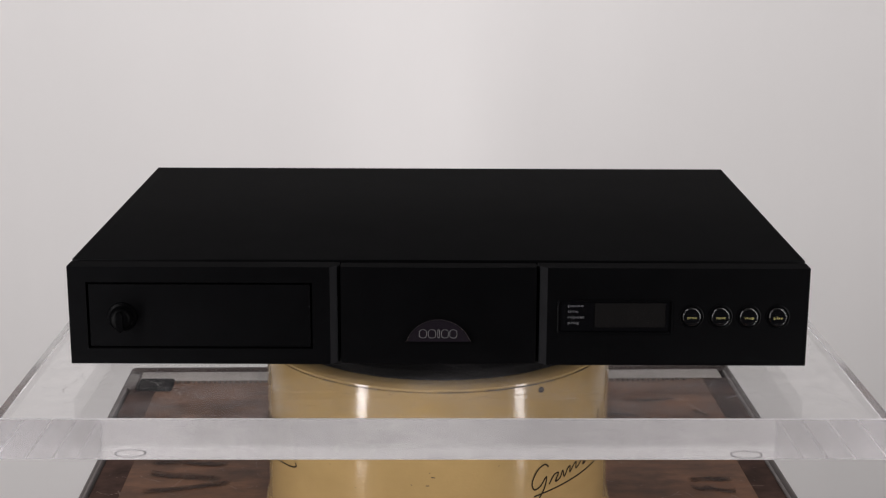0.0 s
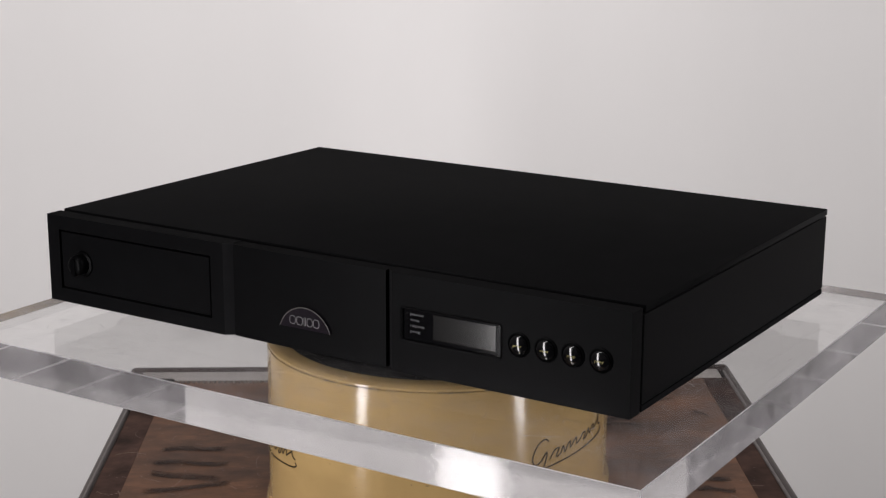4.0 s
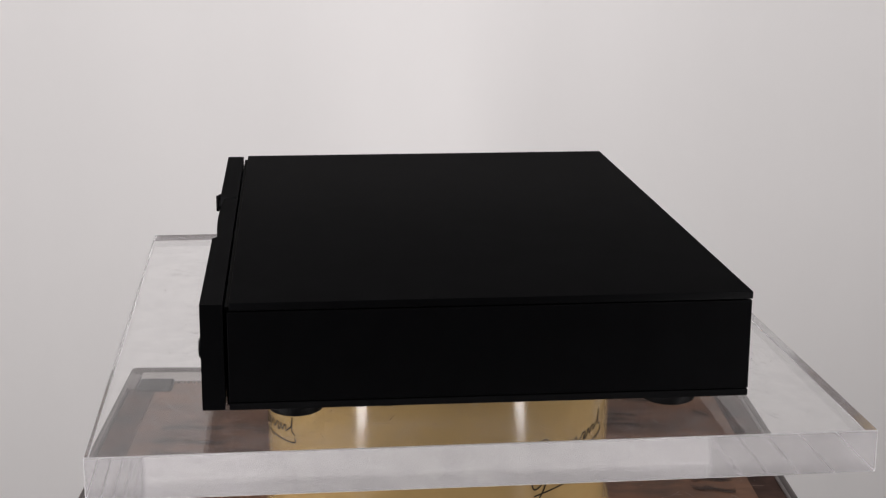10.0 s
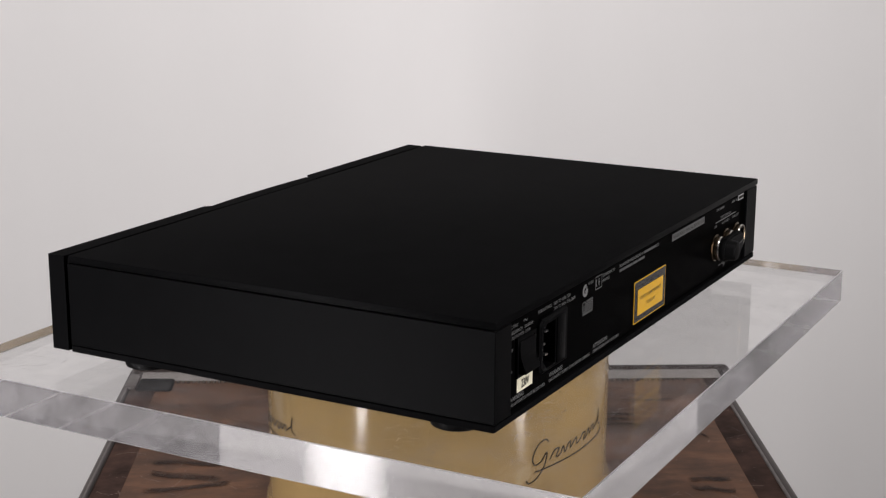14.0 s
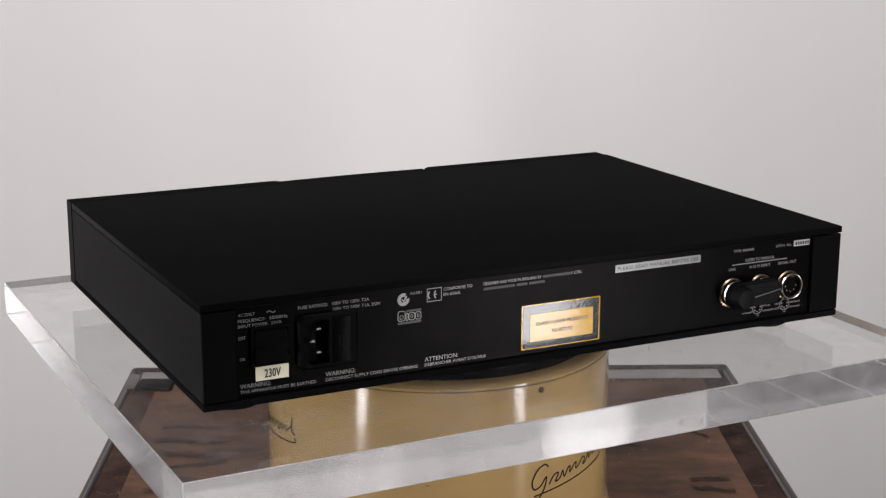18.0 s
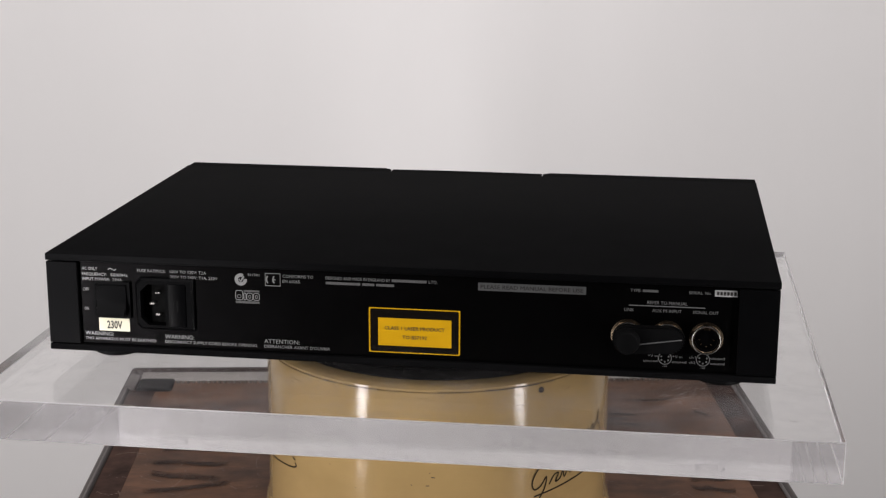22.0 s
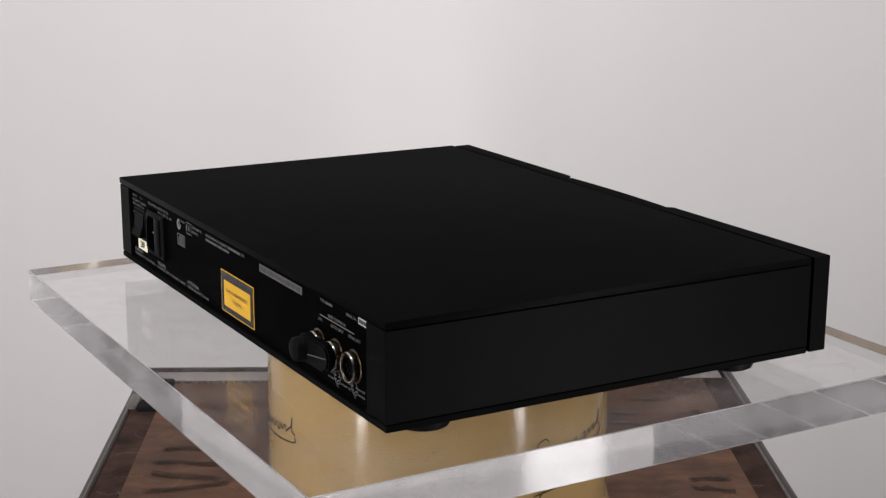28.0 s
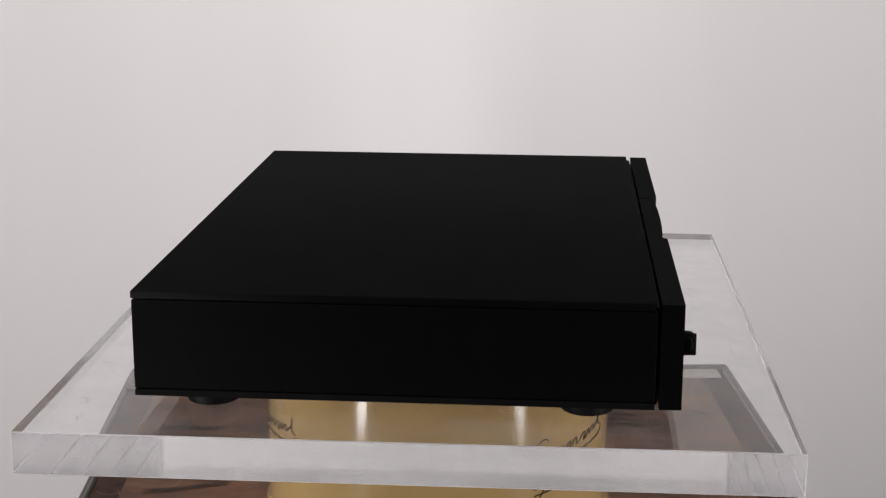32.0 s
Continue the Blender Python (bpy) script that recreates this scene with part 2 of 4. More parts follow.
def rounded(x0, x1, z0, z1, r, n=5):
    pts = []
    for cx, cz, a0 in ((x1 - r, z0 + r, -90), (x1 - r, z1 - r, 0), (x0 + r, z1 - r, 90), (x0 + r, z0 + r, 180)):
        for k in range(n + 1):
            a = radians(a0 + 90 * k / n)
            pts.append((cx + r * math.cos(a), cz + r * math.sin(a)))
    return pts


def ribbon(pts, w, place, closed=False):
    """A flat stroke of width w along (u, v) points, laid onto a surface by place(u, v)."""
    bm = bmesh.new()
    n = len(pts)
    lo, hi = [], []
    for i, (u, v) in enumerate(pts):
        a, b = pts[max(i - 1, 0)], pts[min(i + 1, n - 1)]
        if closed:
            a, b = pts[i - 1], pts[(i + 1) % n]
        du, dv = b[0] - a[0], b[1] - a[1]
        k = math.hypot(du, dv) or 1
        nu, nv = -dv / k * w / 2, du / k * w / 2
        lo.append(bm.verts.new(place(u - nu, v - nv)))
        hi.append(bm.verts.new(place(u + nu, v + nv)))
    for i in range(n if closed else n - 1):
        j = (i + 1) % n
        bm.faces.new((lo[i], lo[j], hi[j], hi[i]))
    return bm


def spline(ctrl, n=8):
    """Catmull-Rom points through ctrl."""
    out = []
    c = [ctrl[0], *ctrl, ctrl[-1]]
    for i in range(1, len(c) - 2):
        for k in range(n):
            t = k / n
            out.append(tuple(0.5 * (2 * p1 + (p2 - p0) * t + (2 * p0 - 5 * p1 + 4 * p2 - p3) * t * t + (3 * p1 - p0 - 3 * p2 + p3) * t ** 3)
                             for p0, p1, p2, p3 in zip(c[i - 1], c[i], c[i + 1], c[i + 2])))
    out.append(ctrl[-1])
    return out


def lettering(body, x0, x1, z, cap, y, back, mat, parent, bold=0.0, name="lettering"):
    """Printed words between x0 and x1 on an upright face; z is the middle of the capitals."""
    cu = bpy.data.curves.new("words", "FONT")
    cu.body, cu.size, cu.resolution_u, cu.offset = body, 1.0, 2, bold
    ob = bpy.data.objects.new("words", cu)
    scene.collection.objects.link(ob)
    bpy.context.view_layer.update()
    me = bpy.data.meshes.new_from_object(ob.evaluated_get(bpy.context.evaluated_depsgraph_get()))
    bpy.data.objects.remove(ob)
    bpy.data.curves.remove(cu)
    xs = [v.co.x for v in me.vertices]
    a, b = min(xs), max(xs)
    kx, kz = (x1 - x0) / (b - a), cap / 0.69
    for v in me.vertices:
        u, w = x0 + (v.co.x - a) * kx, z + (v.co.y - 0.345) * kz
        v.co = (u, y, w)
    me.materials.clear()
    me.materials.append(mat)
    made = new(name, me)
    made.parent = parent
    return made


def bar(x0, x1, z0, z1, y, mat, parent, name="printed_bar", depth=0.0003):
    bm = bmesh.new()
    box(bm, min(x0, x1), max(x0, x1), y - depth / 2, y + depth / 2, z0, z1)
    return part(name, bm, mat, parent)


def empty(name, m, label, category):
    ob = new(name)
    ob.empty_display_size = 0.05
    ob.matrix_basis = m
    return tagged(ob, label, category)


def setting(name, bm, mat, label):
    return tagged(part(name, bm, mat, None, label), kind="structure")


# ---- the room ----
WALL_Y = 1.05         # the painted wall behind the chest
setting("floor", box(bmesh.new(), -2.4, 2.4, -4.2, WALL_Y, -0.1, 0.0), FLOOR, "plain dull brown floor")
setting("ceiling", box(bmesh.new(), -2.4, 2.4, -4.2, WALL_Y, 3.2, 3.3), CEIL, "plain white ceiling")
setting("wall_north", box(bmesh.new(), -2.4, 2.4, WALL_Y, WALL_Y + 0.1, 0.0, 3.2), WALL, "plain matt white painted wall")
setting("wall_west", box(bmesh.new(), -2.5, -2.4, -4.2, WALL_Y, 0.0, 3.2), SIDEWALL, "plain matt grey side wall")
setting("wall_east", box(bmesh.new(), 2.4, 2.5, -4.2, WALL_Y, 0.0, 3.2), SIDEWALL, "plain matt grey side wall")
# this wall is unseen; its dark colour stands in for an unlit room
setting("wall_south", box(bmesh.new(), -2.4, 2.4, -4.3, -4.2, 0.0, 3.2), DARKWALL, "unseen wall, coloured dark for the unlit end")

# ---- the chest ----
CHEST_TOP = BZ - 0.152


def chest():
    ob = empty("wooden_chest", pose(0.0006, 0.0, 0, 0, 0, 1.6), "old brown wooden chest with dark studded edges and painted marks", "chest")
    X, Y0, Y1, H = 0.2569, -0.285, 0.252, CHEST_TOP
    body = bmesh.new()
    box(body, -X + 0.004, X - 0.004, Y0 + 0.004, Y1 - 0.004, 0.0, H - 0.012)
    part("body", body, BORDER, ob)
    b = bmesh.new()
    box(b, -X + 0.0288, X - 0.0288, Y0 + 0.0385, Y1 - 0.0345, H - 0.014, H)
    part("top_panel", b, WOOD, ob, "worn brown wooden panel")
    # flat border strips
    for sx in (-1, 1):
        b = bmesh.new()
        a, c = sorted((sx * (X - 0.0080), sx * (X - 0.0290)))
        box(b, a, c, Y0 + 0.012, Y1 - 0.0345, H - 0.014, H + 0.0002, 0.0002, 1)
        part("side_border", b, BORDER, ob, "dark worn hide border")
    b = bmesh.new()
    box(b, -X + 0.0292, X - 0.0292, Y0 + 0.012, Y0 + 0.0383, H - 0.014, H + 0.0002, 0.0002, 1)
    part("end_border", b, BORDER, ob, "dark worn hide border")
    b = bmesh.new()
    box(b, -X + 0.012, X - 0.012, Y1 - 0.0343, Y1 - 0.012, H - 0.014, H + 0.0005, 0.0004, 1)
    part("end_border", b, PALE, ob, "pale worn metal strip along the back edge")
    # rounded edge beads
    def bead(a, c, r=0.0040):
        b = bmesh.new()
        d = Vector(c) - Vector(a)
        m = Matrix.Translation(a) @ d.to_track_quat("Z", "Y").to_matrix().to_4x4()
        lathe(b, [(0, 0), (r, 0.0), (r, d.length), (0, d.length)], 20, m)
        part("edge_bead", b, BEAD, ob, "glossy dark rounded edge bead")
    e, k = 0.0040, 0.0064
    bead((-X + e, Y0 + e, H - 0.0026), (-X + e, Y1 - e, H - 0.0026))
    bead((X - e, Y0 + e, H - 0.0026), (X - e, Y1 - e, H - 0.0026))
    bead((-X + e, Y0 + k, H - 0.004), (X - e, Y0 + k, H - 0.004), 0.0064)
    bead((-X + e, Y1 - k, H - 0.004), (X - e, Y1 - k, H - 0.004), 0.0064)
    # pale lines between the border and the bead; the left one paints the bead's highlight
    for sx, mat in ((-1, DIM), (1, PALELINE)):
        b = bmesh.new()
        m = Matrix.Translation((sx * (X - (0.0074 if sx > 0 else 0.0052)), Y0 + 0.012, H + (0.0002 if sx > 0 else 0.0010))) @ pose(0, 0, 0, -90, 0, 0)
        lathe(b, [(0, 0), (0.0013, 0), (0.0013, Y1 - Y0 - 0.03), (0, Y1 - Y0 - 0.03)], 10, m)
        part("edge_line", b, mat, ob, "thin pale edge line, on the left the bead's painted highlight")
    # dark hinge plate let into the back corner
    b = bmesh.new()
    box(b, -X + 0.0130, -X + 0.042, Y1 - 0.060, Y1 - 0.034, H - 0.002, H + 0.0030, 0.0024, 3)
    part("corner_plate", b, STEEL, ob, "dark steel corner plate")
    # worn bright cap on the corner
    b = bmesh.new()
    box(b, -X + 0.0030, -X + 0.0125, Y1 - 0.056, Y1 - 0.022, H - 0.002, H + 0.0028, 0.0020, 3)
    part("corner_cap", b, DIM, ob, "rubbed pale metal corner cap")
    # studs along the back border
    stud = None
    for i in range(100):
        x = -X + 0.045 + i * (2 * X - 0.090) / 99
        if stud is None:
            b = bmesh.new()
            lathe(b, [(0.0015, 0), (0.0014, 0.0012), (0.0009, 0.0018), (0, 0.0020)], 12)
            stud = part("stud", b, STUD, ob)
            data = stud.data
        else:
            stud = new("stud", data)
            stud.parent = ob
        stud.location = (x, Y1 - 0.0385, H - 0.0001)
    # brush marks painted on the boards, thick in the middle and thin towards their rims
    rng = random.Random(11)
    def mark(pts, w):
        b = bmesh.new()
        line = spline(pts, 8)
        n, rows, cover = len(line), [], []
        for i, (u, v) in enumerate(line):
            wide = w * rng.uniform(0.44, 0.60)
            end = min(1.0, i / 3, (n - 1 - i) / 3)
            slip = rng.uniform(-0.0005, 0.0005)
            rows.append([b.verts.new((u, v + slip + wide * q, H + 0.0006)) for q in np.linspace(-1, 1, 9)])
            cover += [end * max(0.0, 1 - q ** 4) * rng.uniform(0.75, 1.0) for q in np.linspace(-1, 1, 9)]
        for p, q in zip(rows, rows[1:]):
            for k in range(8):
                b.faces.new((p[k], p[k + 1], q[k + 1], q[k]))
        ob_mark = part("painted_mark", b, MARK, ob, "faded black painted brush mark")
        data = ob_mark.data.attributes.new("cover", "FLOAT", "POINT")
        for item, value in zip(data.data, cover):
            item.value = value
    mark([(-0.212, 0.105), (-0.195, 0.108), (-0.178, 0.105), (-0.160, 0.107)], 0.010)
    mark([(-0.214, 0.077), (-0.195, 0.080), (-0.176, 0.075), (-0.155, 0.075)], 0.010)
    mark([(-0.213, 0.059), (-0.197, 0.053), (-0.180, 0.050), (-0.158, 0.044)], 0.012)
    mark([(-0.2135, 0.023), (-0.190, 0.027), (-0.170, 0.033), (-0.150, 0.038)], 0.010)
    mark([(-0.214, 0.000), (-0.190, 0.006), (-0.165, 0.001)], 0.010)
    mark([(0.183, 0.037), (0.200, 0.038), (0.216, 0.037)], 0.010)
    mark([(0.183, 0.025), (0.190, 0.019), (0.196, 0.022), (0.203, 0.017), (0.212, 0.015), (0.2145, 0.020)], 0.009)
    mark([(0.204, 0.136), (0.210, 0.131), (0.216, 0.125)], 0.008)
    for y in (0.128, 0.117, 0.106):
        mark([(0.128, y), (0.142, y + 0.003), (0.160, y - 0.001)], 0.007)
    mark([(0.150, 0.165), (0.175, 0.162), (0.195, 0.166)], 0.007)
    # pale rubs and hairline scratches in the varnish
    b = bmesh.new()
    for k in range(520):
        x, y, a = rng.uniform(-X + 0.008, X - 0.008), rng.uniform(Y0 + 0.015, Y1 - 0.045), rng.uniform(0, 6.3)
        long, pts = rng.random() ** 3 * 0.024 + 0.002, []
        for q in range(6):
            pts.append((max(-X + 0.006, min(X - 0.006, x)), max(Y0 + 0.013, min(Y1 - 0.04, y))))
            a += rng.uniform(-0.5, 0.5)
            x, y = x + math.cos(a) * long / 5, y + math.sin(a) * long / 5
        merge(b, ribbon(pts, rng.uniform(0.00008, 0.00024), lambda u, v: (u, v, H + 0.0009)))
    tagged(part("rubbed_scratches", b, RUB, ob, "pale hairline scratches in the varnish"), kind="stuff")
    return ob


chest()

# ---- the enamelled drum ----
R = 0.1172


def drum():
    ob = empty("turntable_drum", pose(-0.0005, 0, CHEST_TOP + 0.0014), "cream enamelled metal drum with brown script marks on a chest", "turntable base")
    z0 = -CHEST_TOP - 0.0014 + BZ
    b = bmesh.new()
    lathe(b, [(0, 0), (R + 0.0022, 0.0), (R + 0.0028, 0.003), (R + 0.0026, 0.009), (R + 0.0008, 0.0125), (R, 0.016), (R, z0 - 0.0475), (R - 0.0012, z0 - 0.0472),
              (R - 0.0012, z0 - 0.047), (0, z0 - 0.047)], 128)
    part("shell", b, CREAM, ob)
    b = bmesh.new()
    lathe(b, [(0, z0 - 0.0468), (R - 0.0002, z0 - 0.0468), (R - 0.0003, z0 - 0.0455), (R - 0.002, z0 - 0.0442), (R - 0.006, z0 - 0.0435), (R - 0.0125, z0 - 0.0433), (0, z0 - 0.0433)], 128)
    part("lid", b, CREAM, ob)
    # small screw head below the lid
    a = radians(33.5)
    b = bmesh.new()
    lathe(b, [(0.0021, -0.0004), (0.0018, 0.0008), (0, 0.0010)], 16)
    s = part("screw", b, BEAD, ob, "small dark screw head")
    s.matrix_basis = Matrix.Translation((R * math.sin(a), -R * math.cos(a), z0 - 0.0515)) @ Vector((math.sin(a), -math.cos(a), 0)).to_track_quat("Z", "Y").to_matrix().to_4x4()

    # worn chips along the seam below the lid
    rng = random.Random(8)
    b = bmesh.new()
    for k in range(60):
        a0, long, w = rng.uniform(-1.6, 1.6), rng.random() ** 2 * 0.014 + 0.001, rng.uniform(0.00025, 0.0007)
        pts = [(a0 * R + long * q, rng.uniform(-0.0002, 0.0002)) for q in (0, 0.3, 0.6, 1.0)]
        merge(b, ribbon(pts, w, lambda u, v: ((R + 0.0003) * math.sin(u / R), -(R + 0.0003) * math.cos(u / R), z0 - 0.0471 + v)))
    for k in range(26):
        a0, zz, w = rng.uniform(-1.4, 1.4), rng.uniform(z0 - 0.125, z0 - 0.052), rng.uniform(0.0002, 0.0007)
        merge(b, ribbon([(a0 * R, 0), (a0 * R + w * rng.uniform(0.8, 4.0), rng.uniform(-w, w))], w, lambda u, v, zz=zz: ((R + 0.0002) * math.sin(u / R), -(R + 0.0002) * math.cos(u / R), zz + v)))
    tagged(part("enamel_chips", b, CHIP, ob, "small dark chips and specks in the enamel"), kind="stuff")

    # script-like transfers, three round the drum
    def place_at(az0, zz):
        def place(u, v):
            a = az0 + u / R
            return ((R + 0.0003) * math.sin(a), -(R + 0.0003) * math.cos(a), zz + v)
        return place
    k = 0.080 / 10.0
    def flow(pts):
        return [(u * k, (v * 0.85 + 0.14 * u) * k) for u, v in pts]
    big = [(2.3, 2.1), (1.9, 2.5), (1.2, 2.2), (0.7, 1.2), (0.9, 0.4), (1.5, 0.5), (2.1, 1.2), (1.9, 0.1), (1.2, -0.9), (0.4, -1.2), (0.1, -0.8)]
    wave = [(2.4, 0.3), (2.9, 1.0), (3.4, 1.0), (3.1, 0.3), (3.6, 0.4), (3.9, 1.0), (4.1, 0.3), (4.5, 0.9), (4.8, 1.0), (4.8, 0.4), (5.3, 0.9), (5.6, 1.0), (5.6, 0.4), (6.1, 0.6),
            (6.5, 1.0), (6.9, 0.8), (6.6, 0.3), (7.1, 0.4), (7.4, 1.0), (7.6, 0.4), (8.0, 0.9), (8.3, 0.9), (8.3, 0.4), (8.8, 0.7), (9.2, 1.0), (9.4, 1.9), (9.3, 0.6), (9.8, 0.2)]
    tail = [(0.9, -0.3), (2.5, -0.35), (5.0, -0.45), (7.5, -0.55), (9.3, -0.6), (9.9, -0.4), (9.7, -0.1)]
    for az in (28.0, -90.5, 148.0):
        place = place_at(radians(az), z0 - 0.104)
        for pts in (big, wave, tail):
            part("script_stroke", ribbon(spline(flow(pts), 6), 0.0011, place), LOGO, ob, "thin brown script-like stroke")
    return ob


drum()

# ---- what turns ----
TURNING = []


def platter():
    ob = empty("turntable_platter", pose(0, 0, BZ - 0.0433), "flat dark turntable platter under the acrylic sheet", "platter")
    b = bmesh.new()
    lathe(b, [(0, 0.0002), (0.1055, 0.0002), (0.1062, 0.0010), (0.1062, 0.0058), (0.1055, 0.0066), (0, 0.0066)], 96)
    part("disc", b, FELT, ob)
    TURNING.append(ob)


platter()


FEET = ((-0.1865, -0.0985), (0.1865, -0.0985), (-0.1865, 0.1145), (0.1865, 0.1145))


def sheet():
    ob = empty("acrylic_sheet", pose(0, 0, BZ - 0.0366), "thick clear scratched acrylic sheet carrying the player", "sheet")
    b = bmesh.new()
    box(b, -0.2493, 0.2493, -0.2123, 0.2123, 0.0001, 0.0245, 0.0005, 1)
    bmesh.ops.recalc_face_normals(b, faces=b.faces)
    for f in b.faces:
        f.normal_update()
        flat = max(abs(c) for c in f.normal) > 0.9
        f.material_index = 3 if not flat else 0 if f.normal.z > 0.9 else 2 if f.normal.z < -0.9 else 1
    bmesh.ops.transform(b, matrix=pose(0.0009, 0.0018, 0, 0, 0, 0.49), verts=b.verts)
    s = part("slab", b, (CLEAR, CLEAREDGE, UNDERSIDE, FROST), ob, sharp=15)
    s.visible_shadow = False
    rng = random.Random(4)
    b = bmesh.new()

    def hairline(x, y, a, long, curl, w):
        pts, steps = [(x, y)], 6
        for k in range(steps):
            a += rng.uniform(-curl, curl)
            x, y = x + math.cos(a) * long / steps, y + math.sin(a) * long / steps
            pts.append((x, y))
        merge(b, ribbon(pts, w, lambda u, v: (max(-0.248, min(0.248, u)), max(-0.211, min(0.211, v)), 0.02462)))
    # one long bright scratch with a hook, towards the front
    merge(b, ribbon([(0.1664, -0.1750), (0.1720, -0.1712), (0.1776, -0.1688), (0.1848, -0.1650)], 0.00030, lambda u, v: (u, v, 0.02462)))
    merge(b, ribbon([(0.1848, -0.1650), (0.1856, -0.1630), (0.1848, -0.1618)], 0.00016, lambda u, v: (u, v, 0.02462)))
    for k in range(560):
        hairline(rng.uniform(-0.235, 0.235), rng.uniform(-0.195, 0.195), rng.uniform(0, 6.3), rng.random() ** 6 * 0.018 + 0.0010, 0.25, rng.uniform(0.00006, 0.00016))
    # rubbed clusters of short curls where things were slid about
    for k in range(150):
        cx, cy, a = rng.uniform(-0.225, 0.225), rng.uniform(-0.19, 0.19), rng.uniform(0, 6.3)
        for j in range(rng.randint(4, 16)):
            hairline(cx + rng.gauss(0, 0.008), cy + rng.gauss(0, 0.006), a + rng.gauss(0, 0.6), rng.uniform(0.0012, 0.007), rng.choice((0.3, 0.8, 1.3)), rng.uniform(0.00008, 0.00020))
    for k in range(700):
        x, y, w = rng.uniform(-0.24, 0.24), rng.uniform(-0.2, 0.2), rng.uniform(0.00015, 0.0004)
        merge(b, ribbon([(x, y), (x + w * rng.uniform(0.6, 1.6), y + w * rng.uniform(-0.5, 0.5))], w, lambda u, v: (u, v, 0.02462)))
    tagged(part("scratches", b, SCRATCH, ob, "fine pale scratches and dust"), kind="stuff").visible_shadow = False
    # darker hairs of grime in the older scratches
    b = bmesh.new()
    for k in range(330):
        cx, cy = rng.uniform(-0.235, 0.235), rng.uniform(-0.20, 0.20)
        for j in range(rng.choice((1, 1, 1, 2, 5))):
            hairline(cx + rng.gauss(0, 0.004), cy + rng.gauss(0, 0.003), rng.uniform(0, 6.3), rng.random() ** 3 * 0.011 + 0.0007, rng.choice((0.2, 0.6, 1.0)), rng.uniform(0.00008, 0.00022))
    tagged(part("grime_marks", b, GRIME, ob, "thin brown grime in old scratches"), kind="stuff").visible_shadow = False
    # marks on the edges
    b = bmesh.new()
    for side in range(4):
        for k in range(34):
            u, v = rng.uniform(-0.2, 0.2), rng.uniform(0.001, 0.023)
            du, dv = rng.uniform(-0.003, 0.003), rng.uniform(-0.001, 0.001)
            place = (lambda p, q: (p, -0.21265, q), lambda p, q: (0.24965, p, q), lambda p, q: (p, 0.21265, q), lambda p, q: (-0.24965, p, q))[side]
            merge(b, ribbon([(u, v), (u + du * 0.5, v + dv * 0.7), (u + du, v + dv)], rng.uniform(0.00008, 0.00026), place))
    e = part("edge_marks", b, SCUFF, ob, "small dark scuffs on the edges")
    e.matrix_basis = pose(0.0009, 0.0018, 0, 0, 0, 0.49)
    tagged(e, kind="stuff")
    # where the front feet touch the sheet
    for x, y in FEET[:2]:
        ring = [(x + 0.0092 * math.cos(a), y + 0.0092 * math.sin(a)) for a in np.linspace(0, 2 * math.pi, 40, endpoint=False)]
        part("contact_ring", ribbon(ring, 0.0008, lambda u, v: (u, v, 0.0242), True), RINGMARK, ob, "grey contact ring under a foot")
    TURNING.append(ob)


sheet()


